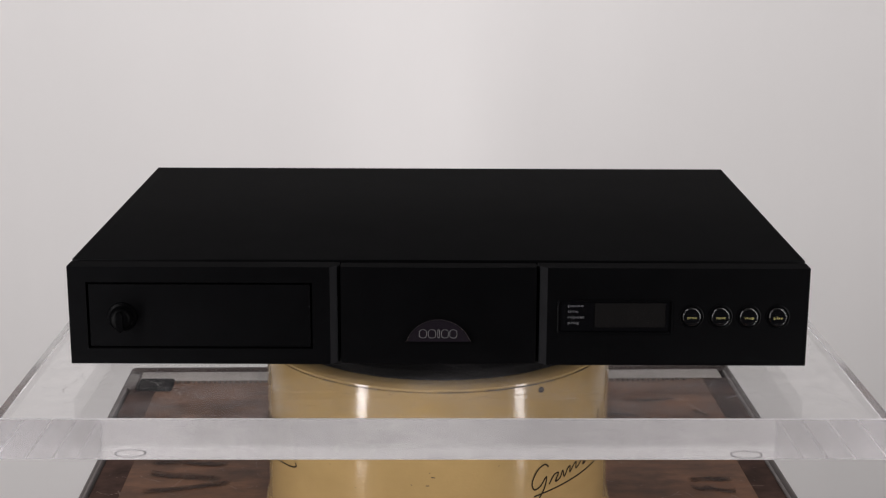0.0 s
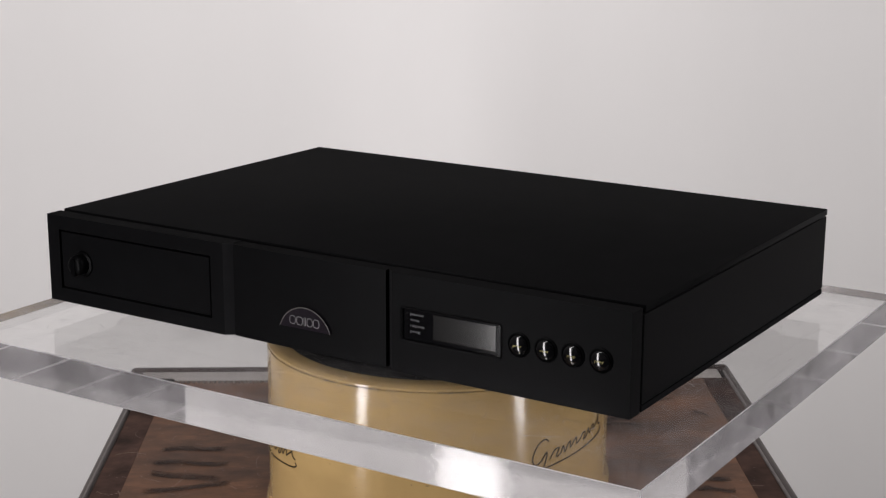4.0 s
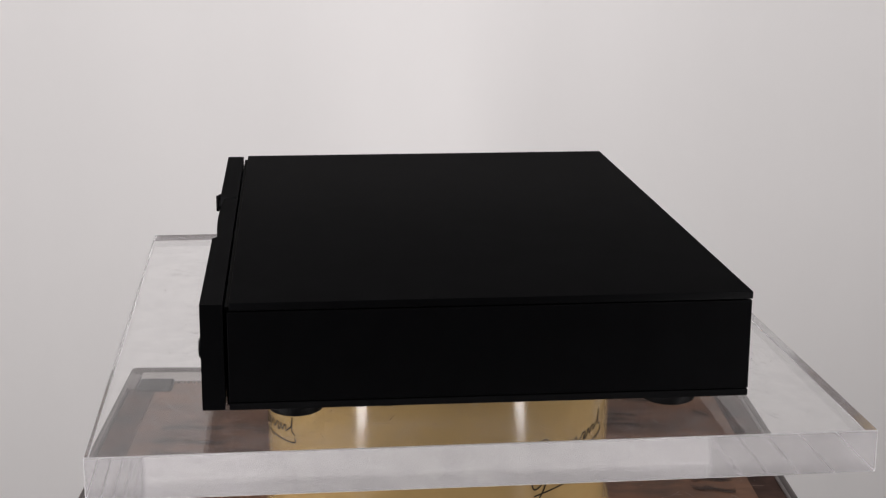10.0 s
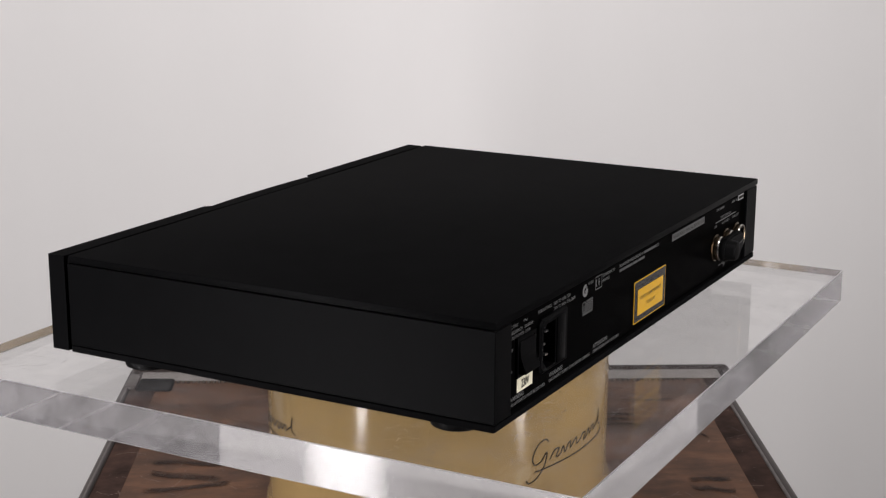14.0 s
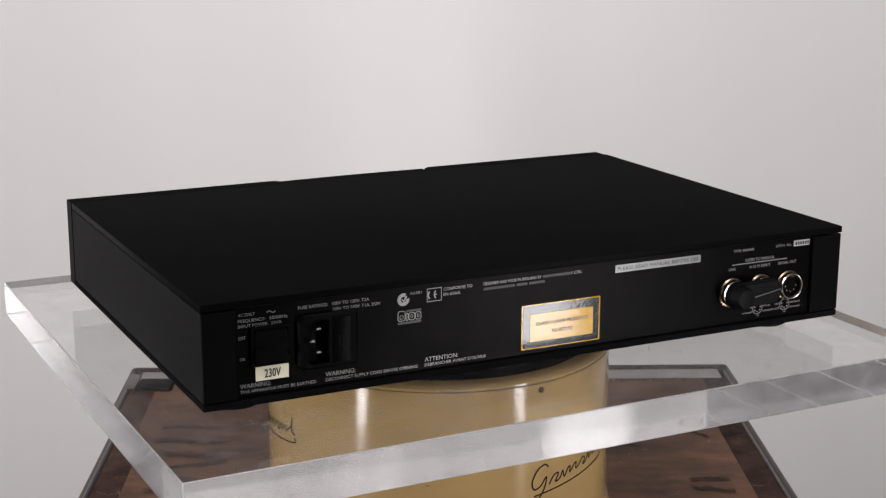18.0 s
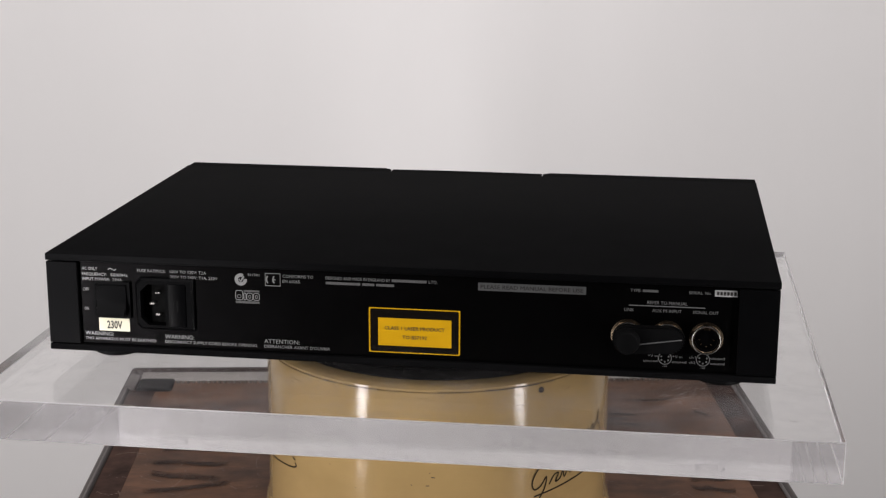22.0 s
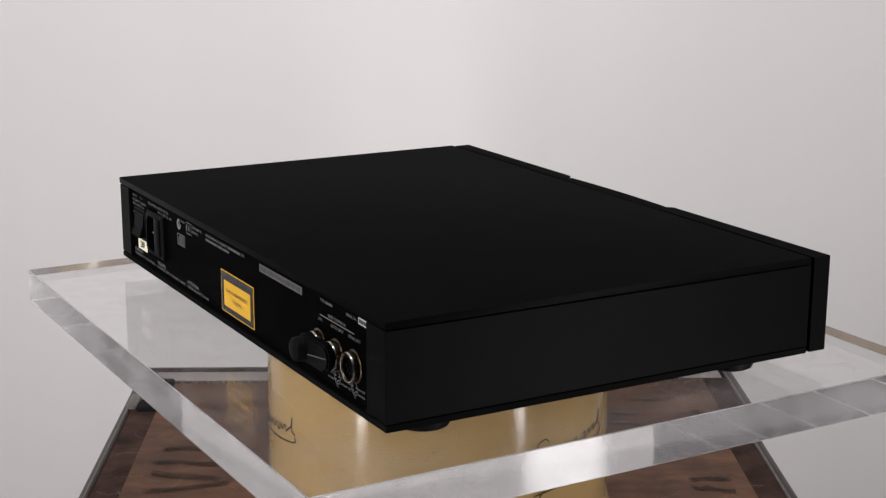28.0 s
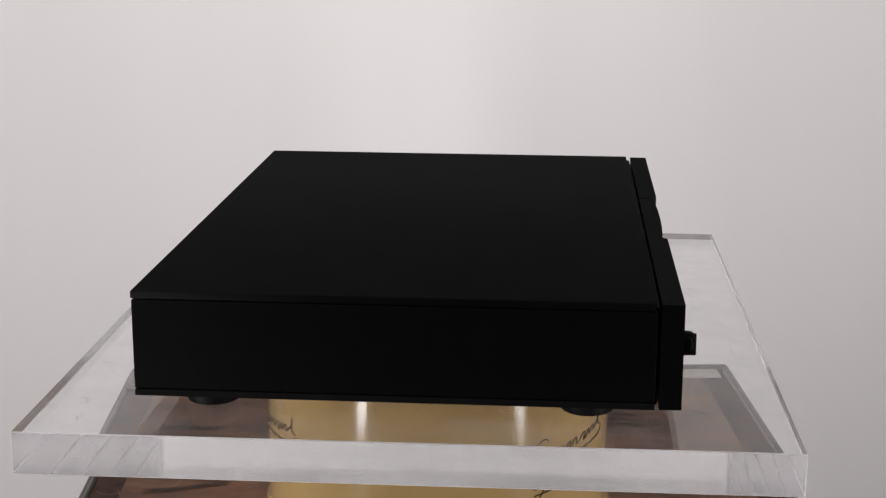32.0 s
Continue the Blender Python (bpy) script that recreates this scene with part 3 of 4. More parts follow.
def player():
    ob = empty("cd_player", pose(0, 0, BZ), "black slim disc player with curved centre panel and round buttons", "cd player")
    TURNING.append(ob)
    F, W, TOP = -0.1487, 0.2163, 0.0581
    FB = F + 0.0122           # back of the front panels
    # inner core, seen as dark gaps
    b = bmesh.new()
    box(b, -0.2140, 0.2140, FB + 0.001, 0.1440, 0.0012, 0.0560)
    part("inner_frame", b, GAP, ob, "dark inner frame seen in the gaps")
    b = bmesh.new()
    box(b, -0.2166, 0.2166, FB + 0.0034, 0.1525, 0.0545, 0.0588, 0.0006, 2)
    dull_tops(part("top_cover", b, (BLACK2, BLACK), ob, "smooth black top cover"))
    b = bmesh.new()
    box(b, -W, W, FB + 0.0022, 0.1521, -0.0014, 0.0024, 0.0004, 1)
    part("bottom_plate", b, BLACK, ob)
    for sx in (-1, 1):
        b = bmesh.new()
        inner = 0.1970 if sx > 0 else -0.1938
        pts = [(sx * W, FB + 0.0022), (sx * W, 0.1521), (inner, 0.1521), (inner, 0.1440), (sx * 0.2135, 0.1440), (sx * 0.2135, FB + 0.0022)]
        prism(b, pts, "z", 0.0030, 0.0537)
        bmesh.ops.bevel(b, geom=b.edges[:], offset=0.0004, segments=1, affect="EDGES")
        part("side_panel", b, BLACK2, ob)
    # feet
    for x, y in FEET:
        b = bmesh.new()
        lathe(b, [(0, -0.0119), (0.0132, -0.0119), (0.0149, -0.0110), (0.0157, -0.0085), (0.0158, -0.005), (0.0158, -0.0014), (0, -0.0014)], 40, pose(x, y, 0))
        part("foot", b, RUBBER, ob, "round black rubber foot")

    # front panels
    def chamfered(x_in, sx):
        """The inner end of a side panel, sloped back towards the middle."""
        a, c = x_in, x_in + sx * 0.0052
        return [(a, FB), (a, F + 0.0050), (c, F), (c, FB)]
    left = bmesh.new()
    ring_plate(left, -W, -0.0635, -0.0010, TOP, -0.2058, -0.0738, 0.0082, 0.0486, F, FB)
    lp = dull_tops(part("front_panel", left, (BLACK2, BLACK), ob, "flat black front panel with a tray door", 20))
    right = bmesh.new()
    ring_plate(right, 0.0635, W, -0.0010, TOP, 0.0706, 0.1362, 0.0192, 0.0380, F, FB)
    rp = dull_tops(part("front_panel", right, (BLACK2, BLACK), ob, "flat black front panel with display and buttons", 20))
    for x_in, sx, panel in ((-0.0583, -1, lp), (0.0583, 1, rp)):
        b = bmesh.new()
        prism(b, chamfered(x_in, sx), "z", -0.0010, TOP)
        dull_tops(part("sloped_edge", b, (EDGE, BLACK), panel, "sloped satin grey edge"))
    mid = bmesh.new()
    hw = 0.0573
    arc = [(x, F + 0.0011 + 0.0016 * (x / hw) ** 2) for x in np.linspace(-hw, hw, 33)]
    prism(mid, [*arc, (hw, FB), (-hw, FB)], "z", -0.0008, TOP - 0.0003)
    cp = dull_tops(part("centre_panel", mid, (BLACK2, BLACK), ob, "gently bowed black centre panel", 20))

    # tray door and its knob
    b = bmesh.new()
    box(b, -0.2045, -0.0751, F + 0.0004, FB - 0.001, 0.0095, 0.0473, 0.0003, 1)
    door = part("tray_door", b, BLACK2, ob, "black hinged tray door")
    b = bmesh.new()
    kx, kz = -0.1851, 0.0277
    m = Matrix.Translation((kx, F + 0.0003, kz)) @ pose(0, 0, 0, 90, 0, 0)
    lathe(b, [(0.0088, 0.0), (0.0084, 0.0009), (0.0070, 0.0016), (0.0069, 0.0048), (0.0066, 0.0067), (0.0058, 0.0080), (0.0044, 0.0088), (0.0022, 0.0092), (0, 0.0093)], 40, m)
    knob = part("knob", b, KNOB, door, "round black finger knob")
    b = bmesh.new()
    prism(b, rounded(kx - 0.0019, kx + 0.0019, kz - 0.0070, kz + 0.0056, 0.0018), "y", F - 0.0092, F - 0.0008)
    bmesh.ops.bevel(b, geom=b.edges[:], offset=0.0006, segments=2, affect="EDGES")
    part("knob_grip", b, KNOB, door, "raised finger grip on the knob")

    # badge on the centre panel
    bz, br = 0.0068, 0.0201
    half = math.acos((0.0133 - bz) / br)
    def seg(r, n=24):
        return [(r * math.sin(a), bz + r * math.cos(a)) for a in np.linspace(-half, half, n)]
    b = bmesh.new()
    prism(b, seg(br), "y", F - 0.0004, F + 0.0024)
    badge = part("badge", b, BADGE, cp, "half-round glossy smoked badge")
    part("badge_rim", ribbon([(u, v) for u, v in seg(br - 0.0002)], 0.00034, lambda u, v: (u, F - 0.0006, v)), CHROME, cp, "thin bright rim")
    for x0, w in ((-0.0112, 0.0042), (-0.0060, 0.0044), (-0.0004, 0.0011), (0.0018, 0.0040), (0.0066, 0.0042)):
        part("badge_stroke", ribbon(rounded(x0, x0 + w, 0.0156, 0.0206, min(0.0016, w / 2.2), 4), 0.00026, lambda u, v: (u, F - 0.0006, v), True), PRINT, cp, "thin pale plain outline")

    # display
    b = bmesh.new()
    box(b, 0.0708, 0.1360, F + 0.0010, F + 0.0050, 0.0194, 0.0378)
    disp = part("display", b, GLOSS, ob, "recessed glossy black display panel")
    b = bmesh.new()
    o, i = rounded(0.0694, 0.1374, 0.0180, 0.0392, 0.0022), rounded(0.0706, 0.1362, 0.0192, 0.0380, 0.0012)
    vo = [[b.verts.new((u, y, v)) for u, v in q] for q, y in ((o, F + 0.0001), (o, F - 0.0003), (i, F + 0.0002), (i, F + 0.0021))]
    for q, p in zip(vo, vo[1:]):
        for k in range(len(q)):
            b.faces.new((q[k], q[(k + 1) % len(q)], p[(k + 1) % len(q)], p[k]))
    part("display_bezel", b, PLASTIC, disp, "thin rounded black bezel")
    b = bmesh.new()
    box(b, 0.0915, 0.1328, F + 0.0006, F + 0.0012, 0.0222, 0.0368)
    part("display_window", b, LCD, disp, "unlit dark grey display window")
    for k, word in enumerate(("pause", "time", "repeat", "prog")):
        z = 0.0352 - 0.00345 * k
        wd = {"pause": 0.0090, "time": 0.0060, "repeat": 0.0096, "prog": 0.0066}[word]
        lettering(word, 0.0758, 0.0758 + wd, z, 0.0017, F + 0.0008, False, WPRINT, disp, -0.009)
        bar(0.0733, 0.0740, z - 0.0003, z + 0.0004, F + 0.0009, LCD, disp, "indicator")

    # buttons
    for x, word in ((0.1482, "prev"), (0.1651, "next"), (0.1817, "stop"), (0.1986, "play")):
        z = 0.0290
        m = Matrix.Translation((x, F, z)) @ pose(0, 0, 0, 90, 0, 0)
        b = bmesh.new()
        lathe(b, [(0.0072, -0.0002), (0.0071, 0.0004), (0.0064, 0.0007), (0.0060, 0.0004), (0.0058, -0.0002)], 40, m, False)
        part("button_collar", b, PLASTIC, ob, "black ring round a button")
        b = bmesh.new()
        lathe(b, [(0.0057, -0.0003), (0.0057, 0.0010), (0.0052, 0.0017), (0.0044, 0.0020), (0, 0.0021)], 40, m)
        bt = part("button", b, GLOSS, ob, "round glossy black push button")
        lettering(word, x - 0.0027, x + 0.0026, z, 0.0016, F - 0.0023, False, YPRINT, bt, -0.012)
    before = set(ob.children)
    rear(ob)
    for o in set(ob.children) - before:
        o.location.x, o.location.z = 0.0003, -0.0005
    return ob


def rear(ob):
    Y = 0.1495
    b = bmesh.new()
    ring_plate(b, -0.1962, 0.1962, 0.0036, 0.0543, 0.1420, 0.1582, 0.0168, 0.0428, Y - 0.0012, Y)
    panel = part("rear_panel", b, REAR, ob, "black rear panel with printed legends")
    P = Y + 0.00025

    def words(text, xl, xr, z, cap, mat=PRINT, y=P, bold=0.0):
        # read from behind, so the left end has the larger x
        return lettering(text, xl, xr, z, cap, y, True, mat, panel, bold)

    words("AC ONLY", 0.1943, 0.1848, 0.0502, 0.0018)
    part("printed_wave", ribbon(spline([(0.1780, 0.0499), (0.1768, 0.0508), (0.1755, 0.0502), (0.1742, 0.0496), (0.1730, 0.0505)], 5), 0.0004, lambda u, v: (u, P, v)), PRINT, panel)
    words("FREQUENCY:", 0.1945, 0.1790, 0.0468, 0.0018)
    words("50/60Hz", 0.1766, 0.1660, 0.0468, 0.0018)
    words("INPUT POWER:", 0.1945, 0.1772, 0.0438, 0.0018)
    words("25VA", 0.1756, 0.1695, 0.0438, 0.0018)
    words("FUSE RATINGS:", 0.1598, 0.1424, 0.0502, 0.0018)
    words("100V TO 120V: T2A", 0.1396, 0.1174, 0.0502, 0.0018)
    words("200V TO 240V: T1A, 250V", 0.1396, 0.1106, 0.0470, 0.0018)
    words("OFF", 0.1945, 0.1905, 0.0372, 0.0018)
    words("ON", 0.1940, 0.1912, 0.0253, 0.0018)
    words("WARNING:", 0.1943, 0.1764, 0.0098, 0.0025)
    words("THIS APPARATUS MUST BE EARTHED", 0.1943, 0.1498, 0.0066, 0.0018)
    words("WARNING:", 0.1442, 0.1262, 0.0098, 0.0025)
    words("DISCONNECT SUPPLY CORD BEFORE OPENING", 0.1442, 0.0876, 0.0066, 0.0018)
    words("ATTENTION:", 0.0829, 0.0614, 0.0098, 0.0025)
    words("DEBRANCHER AVANT D'OUVRIR", 0.0829, 0.0430, 0.0066, 0.0018)
    words("CONFORMS TO", 0.0709, 0.0525, 0.0503, 0.0018)
    words("EN 60065.", 0.0710, 0.0600, 0.0472, 0.0018)
    words("DESIGNED AND MADE IN ENGLAND BY", 0.0450, 0.0066, 0.0503, 0.0018)
    bar(0.0056, -0.0150, 0.0495, 0.0511, P, PALEBAR, panel)
    words("LTD.", -0.0162, -0.0214, 0.0503, 0.0018)
    bar(0.0450, 0.0244, 0.0465, 0.0480, P, PALEBAR, panel)
    bar(0.0232, 0.0160, 0.0465, 0.0480, P, PALEBAR, panel)
    bar(0.0148, 0.0042, 0.0465, 0.0480, P, PALEBAR, panel)
    words("TYPE:", -0.1327, -0.1387, 0.0505, 0.0017)
    bar(-0.1396, -0.1485, 0.0498, 0.0512, P, PALEBAR, panel)
    words("SERIAL", -0.1657, -0.1735, 0.0505, 0.0017)
    words("No.", -0.1748, -0.1783, 0.0505, 0.0017)
    words("REFER TO MANUAL", -0.1425, -0.1652, 0.0437, 0.0019)
    bar(-0.1320, -0.1752, 0.04145, 0.0419, P, PRINT, panel, "printed_line")
    words("LINK", -0.1296, -0.1350, 0.0390, 0.0018)
    words("AUX PS INPUT", -0.1454, -0.1620, 0.0390, 0.0018)
    words("SIGNAL OUT", -0.1682, -0.1828, 0.0390, 0.0018)
    # round approval mark and the boxed mark, as plain shapes
    arc = [(0.0963 - 0.0027 * math.cos(q), 0.0472 + 0.0027 * math.sin(q)) for q in np.linspace(radians(62), radians(368), 30)]
    part("approval_mark", ribbon(arc, 0.0021, lambda u, v: (u, P, v)), PRINT, panel, "pale round printed mark")
    part("approval_tick", ribbon([(0.0974, 0.0476), (0.0964, 0.0461), (0.0944, 0.0492)], 0.0010, lambda u, v: (u, P + 0.0002, v)), PRINT, panel)
    words("N1501", 0.0918, 0.0850, 0.0503, 0.0016)
    part("boxed_mark", ribbon([(0.0814, 0.0441), (0.0814, 0.0516), (0.0724, 0.0516), (0.0724, 0.0441)], 0.0005, lambda u, v: (u, P, v), True), PRINT, panel)
    for cx in (0.0789, 0.0750):
        part("boxed_curve", ribbon([(cx - 0.0018 * math.cos(a) * 1.0 + 0.0, 0.0479 + 0.0024 * math.sin(a)) for a in np.linspace(radians(120), radians(240), 12)], 0.0008,
                                   lambda u, v: (u, P, v)), PRINT, panel)
    part("boxed_curve", ribbon([(0.0768, 0.0479), (0.0752, 0.0479)], 0.0007, lambda u, v: (u, P, v)), PRINT, panel)
    # disc format mark, drawn as plain outlined shapes
    for x0, x1, z0, z1 in ((0.0997, 0.0953, 0.0347, 0.0404), (0.0947, 0.0934, 0.0347, 0.0390), (0.0929, 0.0893, 0.0347, 0.0390), (0.0888, 0.0853, 0.0347, 0.0390)):
        part("format_mark", ribbon(rounded(x1, x0, z0, z1, min(0.0011, (x0 - x1) / 2.1), 3), 0.00042, lambda u, v: (u, P, v), True), PRINT, panel)
        if x0 - x1 > 0.002:
            part("format_mark", ribbon(rounded(x1 + 0.0012, x0 - 0.0012, z0 + 0.0012, min(z1, 0.0390) - 0.0012, 0.0004, 2), 0.00030, lambda u, v: (u, P, v), True), PRINT, panel)
    bar(0.0946, 0.0853, 0.0397, 0.0408, P, PALEBAR, panel)
    bar(0.0997, 0.0853, 0.0327, 0.0340, P, PALEBAR, panel)

    # mains switch
    b = bmesh.new()
    ring_plate(b, 0.1646, 0.1876, 0.0205, 0.0428, 0.1664, 0.1858, 0.0222, 0.0411, Y + 0.0016, Y)
    sw = part("mains_switch", b, PLASTIC, ob, "black rocker mains switch")
    b = bmesh.new()
    prism(b, [(Y - 0.001, 0.0226), (Y + 0.0056, 0.0226), (Y + 0.0052, 0.0246), (Y + 0.0036, 0.0276), (Y + 0.0026, 0.0316), (Y + 0.0021, 0.0360), (Y + 0.0018, 0.0407), (Y - 0.001, 0.0407)], "x", 0.1668, 0.1854)
    bmesh.ops.bevel(b, geom=b.edges[:], offset=0.0005, segments=2, affect="EDGES")
    part("rocker", b, PLASTIC, sw, "black rocker")
    # mains inlet
    b = bmesh.new()
    def cut(x0, x1, z0, z1, c):
        return [(x0, z0), (x1 - c, z0), (x1, z0 + c), (x1, z1 - c), (x1 - c, z1), (x0, z1)]
    loops = [[b.verts.new((u, y, v)) for u, v in q] for q, y in ((cut(0.1250, 0.1612, 0.0143, 0.0462, 0.0030), Y), (cut(0.1252, 0.1610, 0.0145, 0.0460, 0.0030), Y + 0.0016), (cut(0.1264, 0.1598, 0.0157, 0.0448, 0.0030), Y + 0.0027),
             (cut(0.1424, 0.1578, 0.0172, 0.0424, 0.0046), Y + 0.0027), (cut(0.1424, 0.1578, 0.0172, 0.0424, 0.0046), Y - 0.0050))]
    for q, p in zip(loops, loops[1:]):
        for k in range(6):
            b.faces.new((q[k], q[(k + 1) % 6], p[(k + 1) % 6], p[k]))
    inlet = part("mains_inlet", b, PLASTIC, ob, "black mains inlet with fuse drawer", 20)
    b = bmesh.new()
    box(b, 0.1426, 0.1576, Y - 0.0052, Y - 0.0042, 0.0174, 0.0422)
    part("inlet_well", b, GAP, inlet, "dark socket well")
    for x, z in ((0.1480, 0.0366), (0.1516, 0.0298), (0.1480, 0.0231)):
        b = bmesh.new()
        box(b, x - 0.0016, x + 0.0016, Y - 0.0042, Y + 0.0004, z - 0.0006, z + 0.0006, 0.0003, 1)
        part("pin", b, PIN, inlet, "short dull metal pin")
    b = bmesh.new()
    box(b, 0.1296, 0.1408, Y + 0.0020, Y + 0.0034, 0.0166, 0.0430, 0.0006, 2)
    part("fuse_drawer", b, PLASTIC, inlet, "black fuse drawer with fine print")
    part("drawer_outline", ribbon([(0.1369, 0.0262), (0.1369, 0.0328), (0.1348, 0.0328), (0.1348, 0.0262)], 0.0003, lambda u, v: (u, Y + 0.0036, v), True), DIMPRINT, inlet)
    # voltage label
    b = bmesh.new()
    box(b, 0.1660, 0.1852, Y, Y + 0.0003, 0.0117, 0.0197)
    lab = part("voltage_label", b, CREAMLABEL, ob, "cream paper voltage label")
    lettering("230V", 0.1801, 0.1706, 0.0157, 0.0047, Y + 0.0005, True, INK, lab, 0.02)
    # laser warning label
    b = bmesh.new()
    prism(b, rounded(-0.0348, 0.0194, 0.0063, 0.0337, 0.0006, 3), "y", Y, Y + 0.0002)
    las = part("laser_label", b, YELLOW, ob, "yellow and black laser warning label")
    b = bmesh.new()
    prism(b, rounded(-0.0339, 0.0185, 0.0070, 0.0330, 0.0010, 4), "y", Y + 0.0002, Y + 0.0004)
    part("label_band", b, LABELBLACK, las, "black band")
    b = bmesh.new()
    prism(b, rounded(-0.0297, 0.0138, 0.0108, 0.0277, 0.0002, 2), "y", Y + 0.0004, Y + 0.0006)
    part("label_field", b, YELLOW, las, "yellow field")
    lettering("CLASS 1 LASER PRODUCT", 0.0099, -0.0257, 0.0217, 0.0021, Y + 0.0008, True, INK, las, 0.004)
    lettering("TO BS7192", -0.0007, -0.0152, 0.0163, 0.0021, Y + 0.0008, True, INK, las, 0.004)
    # foil label
    b = bmesh.new()
    box(b, -0.1075, -0.0451, Y, Y + 0.0002, 0.0466, 0.0513)
    fo = part("manual_label", b, GREYLABEL, ob, "grey foil embossed label")
    lettering("PLEASE READ MANUAL BEFORE USE", -0.0466, -0.1058, 0.0490, 0.0023, Y + 0.0004, True, INK, fo)
    # serial label with bars
    b = bmesh.new()
    box(b, -0.1927, -0.1802, Y, Y + 0.0002, 0.0488, 0.0526)
    se = part("serial_label", b, WHITELABEL, ob, "white paper label with dark bars")
    for k in range(6):
        bar(-0.1814 - 0.0019 * k, -0.1826 - 0.0019 * k, 0.0497, 0.0517, Y + 0.0003, INK, se)

    # round sockets
    def socket(x, z, name):
        m = Matrix.Translation((x, Y, z)) @ pose(0, 0, 0, -90, 0, 0)
        b = bmesh.new()
        lathe(b, [(0.0096, 0.0), (0.0096, 0.0012), (0.0085, 0.0016), (0.0085, 0.0047), (0.0081, 0.0054), (0.0074, 0.0054), (0.0070, 0.0049), (0.0070, 0.0008), (0, 0.0008)], 48, m)
        s = part(name, b, NICKEL, ob, "round plated connector socket")
        b = bmesh.new()
        lathe(b, [(0, 0.0009), (0.0069, 0.0009), (0.0069, 0.0046), (0.0063, 0.0046), (0.0063, 0.0024), (0, 0.0022)], 32, m)
        part("insert", b, PLASTIC, s, "black socket insert")
        b = bmesh.new()
        lathe(b, [(0.0073, 0.0052), (0.0082, 0.0056), (0.0086, 0.0048)], 48, m, False)
        part("bright_rim", b, CHROME, s, "bright metal rim")
        c = bmesh.new()
        box(c, x - 0.0016, x + 0.0016, Y + 0.0010, Y + 0.0050, z + 0.0058, z + 0.0071, 0.0003, 1)
        part("key_tab", c, NICKEL, s, "small plated key tab")
        for a in (-90, -45, 0, 45, 90):
            q = radians(a - 90)
            c = bmesh.new()
            lathe(c, [(0, 0.0020), (0.0005, 0.0020), (0.0005, 0.0038), (0, 0.0040)], 8, m @ pose(0.0040 * math.cos(q), -0.0040 * math.sin(q), 0))
            part("pin", c, NICKEL, s)
        return s
    socket(-0.1320, 0.0240, "link_socket")
    socket(-0.1543, 0.0240, "power_socket")
    socket(-0.1765, 0.0240, "signal_socket")
    # moulded link plug across two sockets
    b = bmesh.new()
    m = Matrix.Translation((-0.1320, Y, 0.0235)) @ pose(0, 0, 0, -90, 0, 0)
    lathe(b, [(0, 0.0057), (0.0080, 0.0057), (0.0086, 0.0063), (0.0086, 0.0090), (0.0074, 0.0106), (0.0069, 0.0158), (0.0060, 0.0170), (0.0030, 0.0175), (0, 0.0176)], 40, m)
    plug = part("link_plug", b, RUBBER, ob, "black moulded link plug across two sockets")
    b = bmesh.new()
    pts = [(-0.1320 + 0.0084 * math.cos(a), 0.0238 + 0.0084 * math.sin(a)) for a in np.linspace(radians(-86), radians(86), 14)]
    pts += [(-0.1568 + 0.0078 * math.cos(a), 0.0246 + 0.0078 * math.sin(a)) for a in np.linspace(radians(94), radians(266), 14)]
    prism(b, pts, "y", Y + 0.0058, Y + 0.0112)
    bmesh.ops.bevel(b, geom=b.edges[:], offset=0.0012, segments=2, affect="EDGES")
    part("plug_arm", b, RUBBER, plug, "black moulded arm")
    # rib in pale grey, which paints the highlight along the plug's edge
    b = bmesh.new()
    prism(b, [(-0.1375, 0.0212), (-0.1370, 0.0219), (-0.1625, 0.0258), (-0.1628, 0.0252)], "y", Y + 0.0108, Y + 0.0117)
    bmesh.ops.bevel(b, geom=b.edges[:], offset=0.0002, segments=1, affect="EDGES")
    part("rib_highlight", b, PALEBAR, plug, "moulded rib along the arm, its highlight painted in grey")
    # socket diagrams
    for cx, l1, l2, r1, r2 in ((-0.1536, "+V in", "unused", "+V in", "unused"), (-0.1752, "ch1", "ch2", "unused", "unused")):
        cz = 0.0109
        part("diagram_ring", ribbon([(cx + 0.0037 * math.cos(a), cz + 0.0037 * math.sin(a)) for a in np.linspace(0, 2 * math.pi, 28, endpoint=False)], 0.0004,
                                    lambda u, v: (u, P, v), True), PRINT, panel)
        for a in (0, 45, 90, 135, 180):
            q = radians(158 + a * 1.245)
            bar(cx + 0.0023 * math.cos(q) - 0.0004, cx + 0.0023 * math.cos(q) + 0.0004, cz + 0.0023 * math.sin(q) - 0.0003, cz + 0.0023 * math.sin(q) + 0.0005, P, PRINT, panel, "diagram_dot")
        wl = {"+V in": 0.0056, "unused": 0.0080, "ch1": 0.0037, "ch2": 0.0037}
        words(l1, cx + 0.0042 + wl[l1], cx + 0.0042, 0.0121, 0.0015)
        words(l2, cx + 0.0042 + wl[l2], cx + 0.0042, 0.0090, 0.0015)
        words(r1, cx - 0.0042, cx - 0.0042 - wl[r1], 0.0121, 0.0015)
        words(r2, cx - 0.0042, cx - 0.0042 - wl[r2], 0.0090, 0.0015)
        words("-ve", cx + 0.0014, cx - 0.0014, 0.0062, 0.0012)


player()

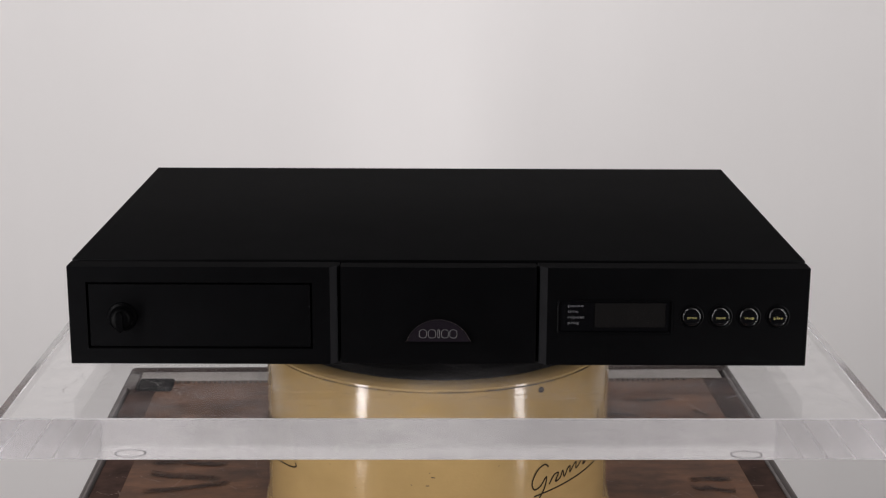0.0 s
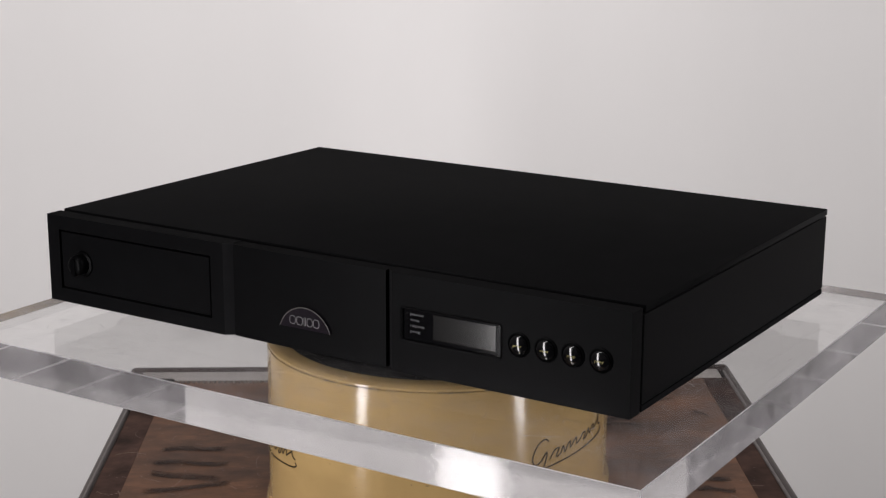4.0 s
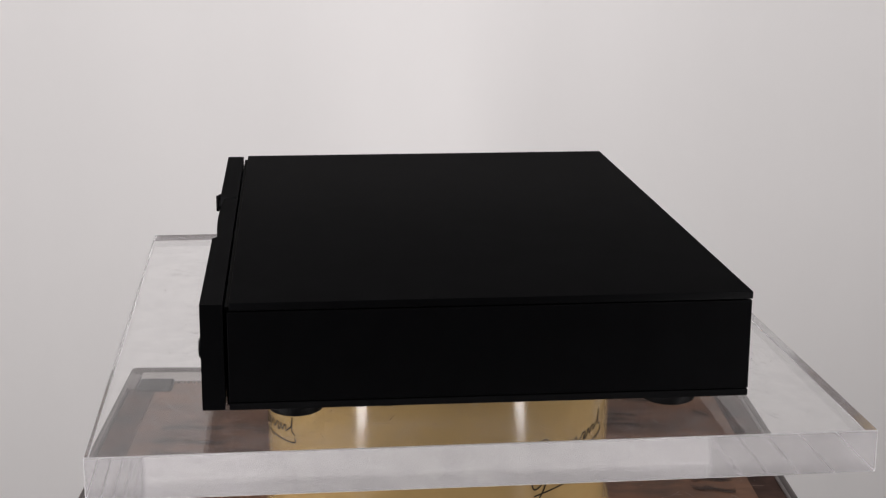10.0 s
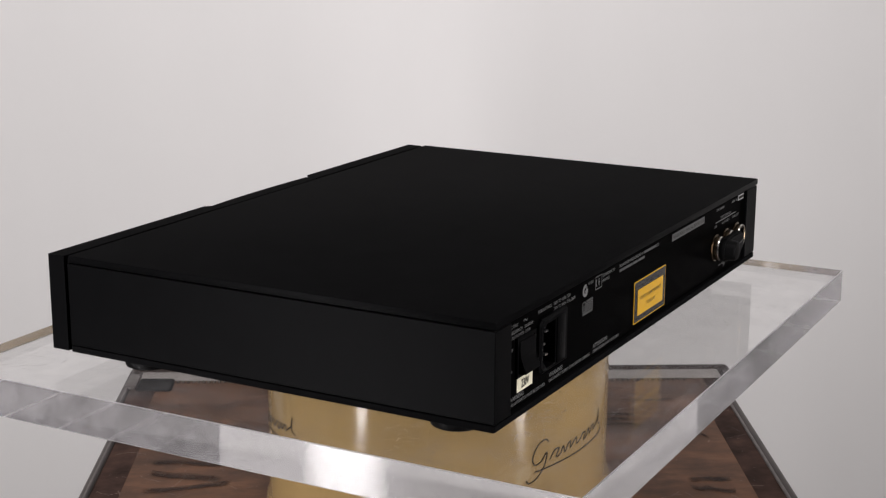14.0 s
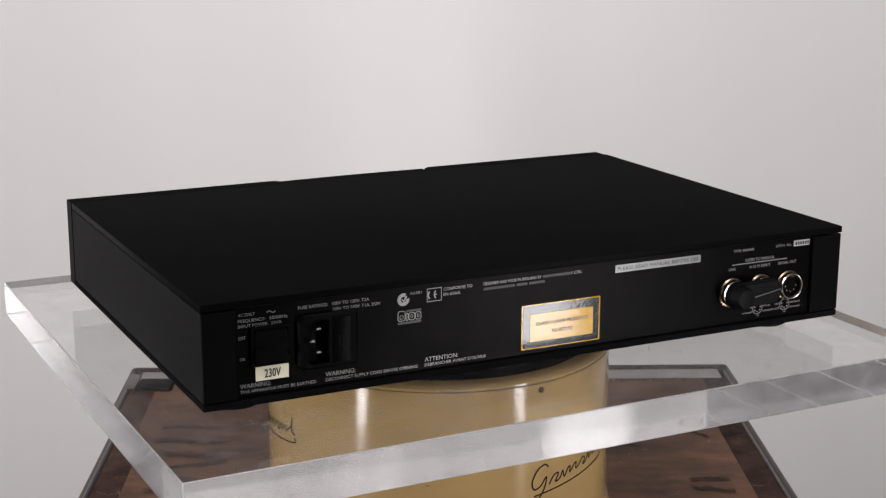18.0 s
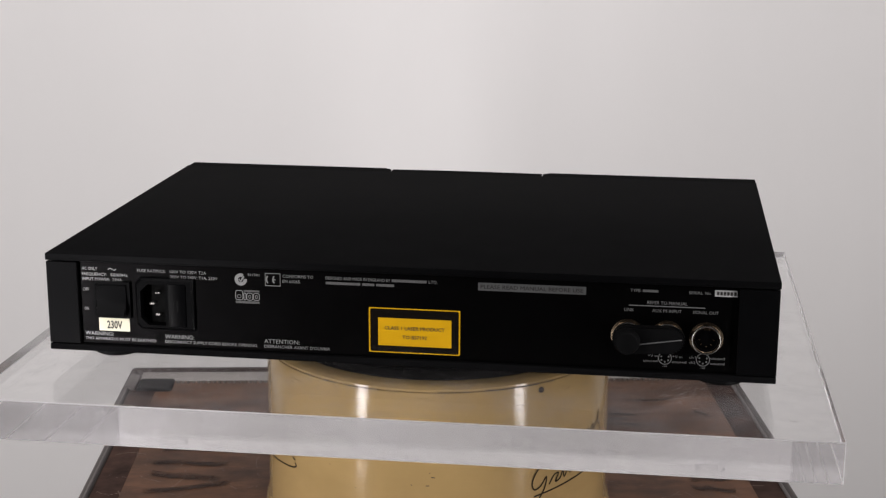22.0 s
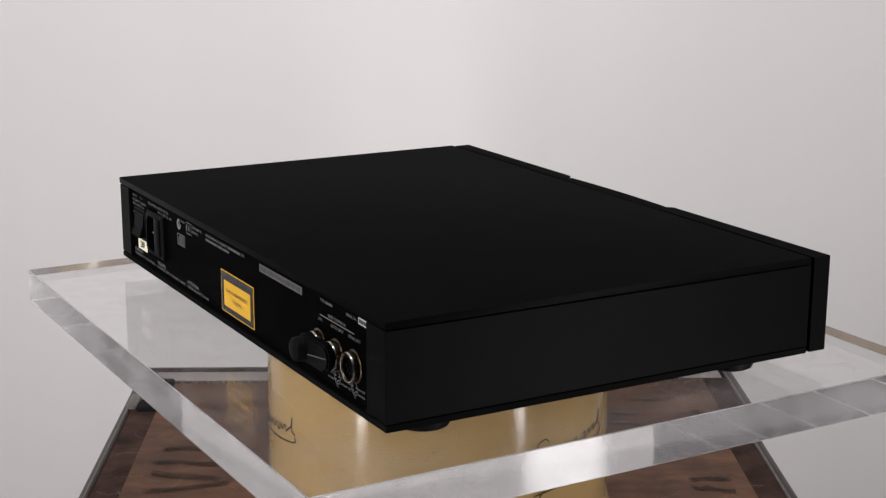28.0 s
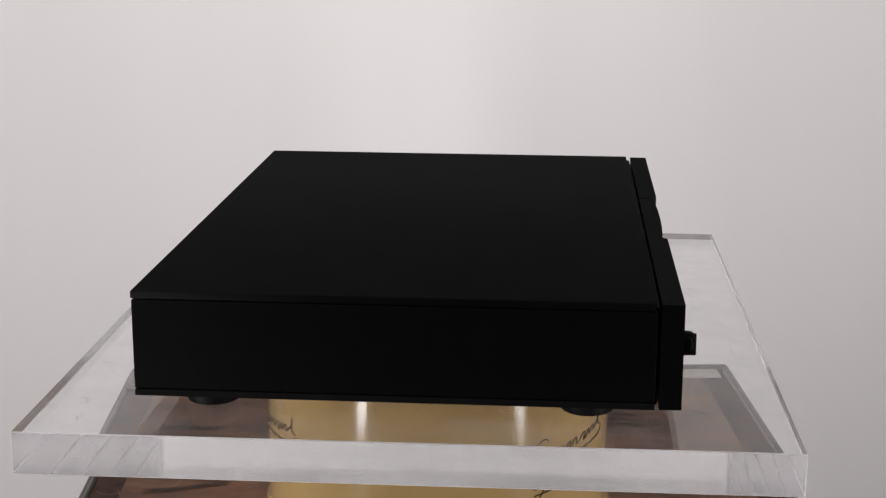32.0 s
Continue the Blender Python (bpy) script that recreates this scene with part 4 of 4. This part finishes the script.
# ---- the turning ----
TURN = ((0.0, -0.1), (0.1, -0.1), (0.2, -0.3), (0.3, -0.8), (0.4, -1.6), (0.5, -2.45), (0.7, -4.4), (1.0, -7.2), (2.0, -15.7), (3.0, -24.2), (4.5, -37.1), (6.0, -50.15), (7.0, -58.7),
        (8.0, -67.6), (9.0, -76.1), (10.0, -84.5), (11.0, -92.9), (12.0, -101.4), (13.0, -110.1), (14.0, -118.85), (15.5, -131.9), (17.0, -145.0), (18.0, -153.65), (19.0, -162.25),
        (20.0, -170.85), (21.0, -179.55), (22.0, -188.35), (23.0, -197.2), (24.0, -206.0), (25.0, -214.7), (26.5, -227.75), (28.0, -240.8), (29.0, -249.2), (30.0, -257.6), (31.0, -266.05),
        (32.0, -274.5))


def motions():
    for ob in TURNING:
        x, y, z = ob.matrix_basis.translation
        walk(ob, [(t, pose(x, y, z, 0, 0, a)) for t, a in TURN])


motions()
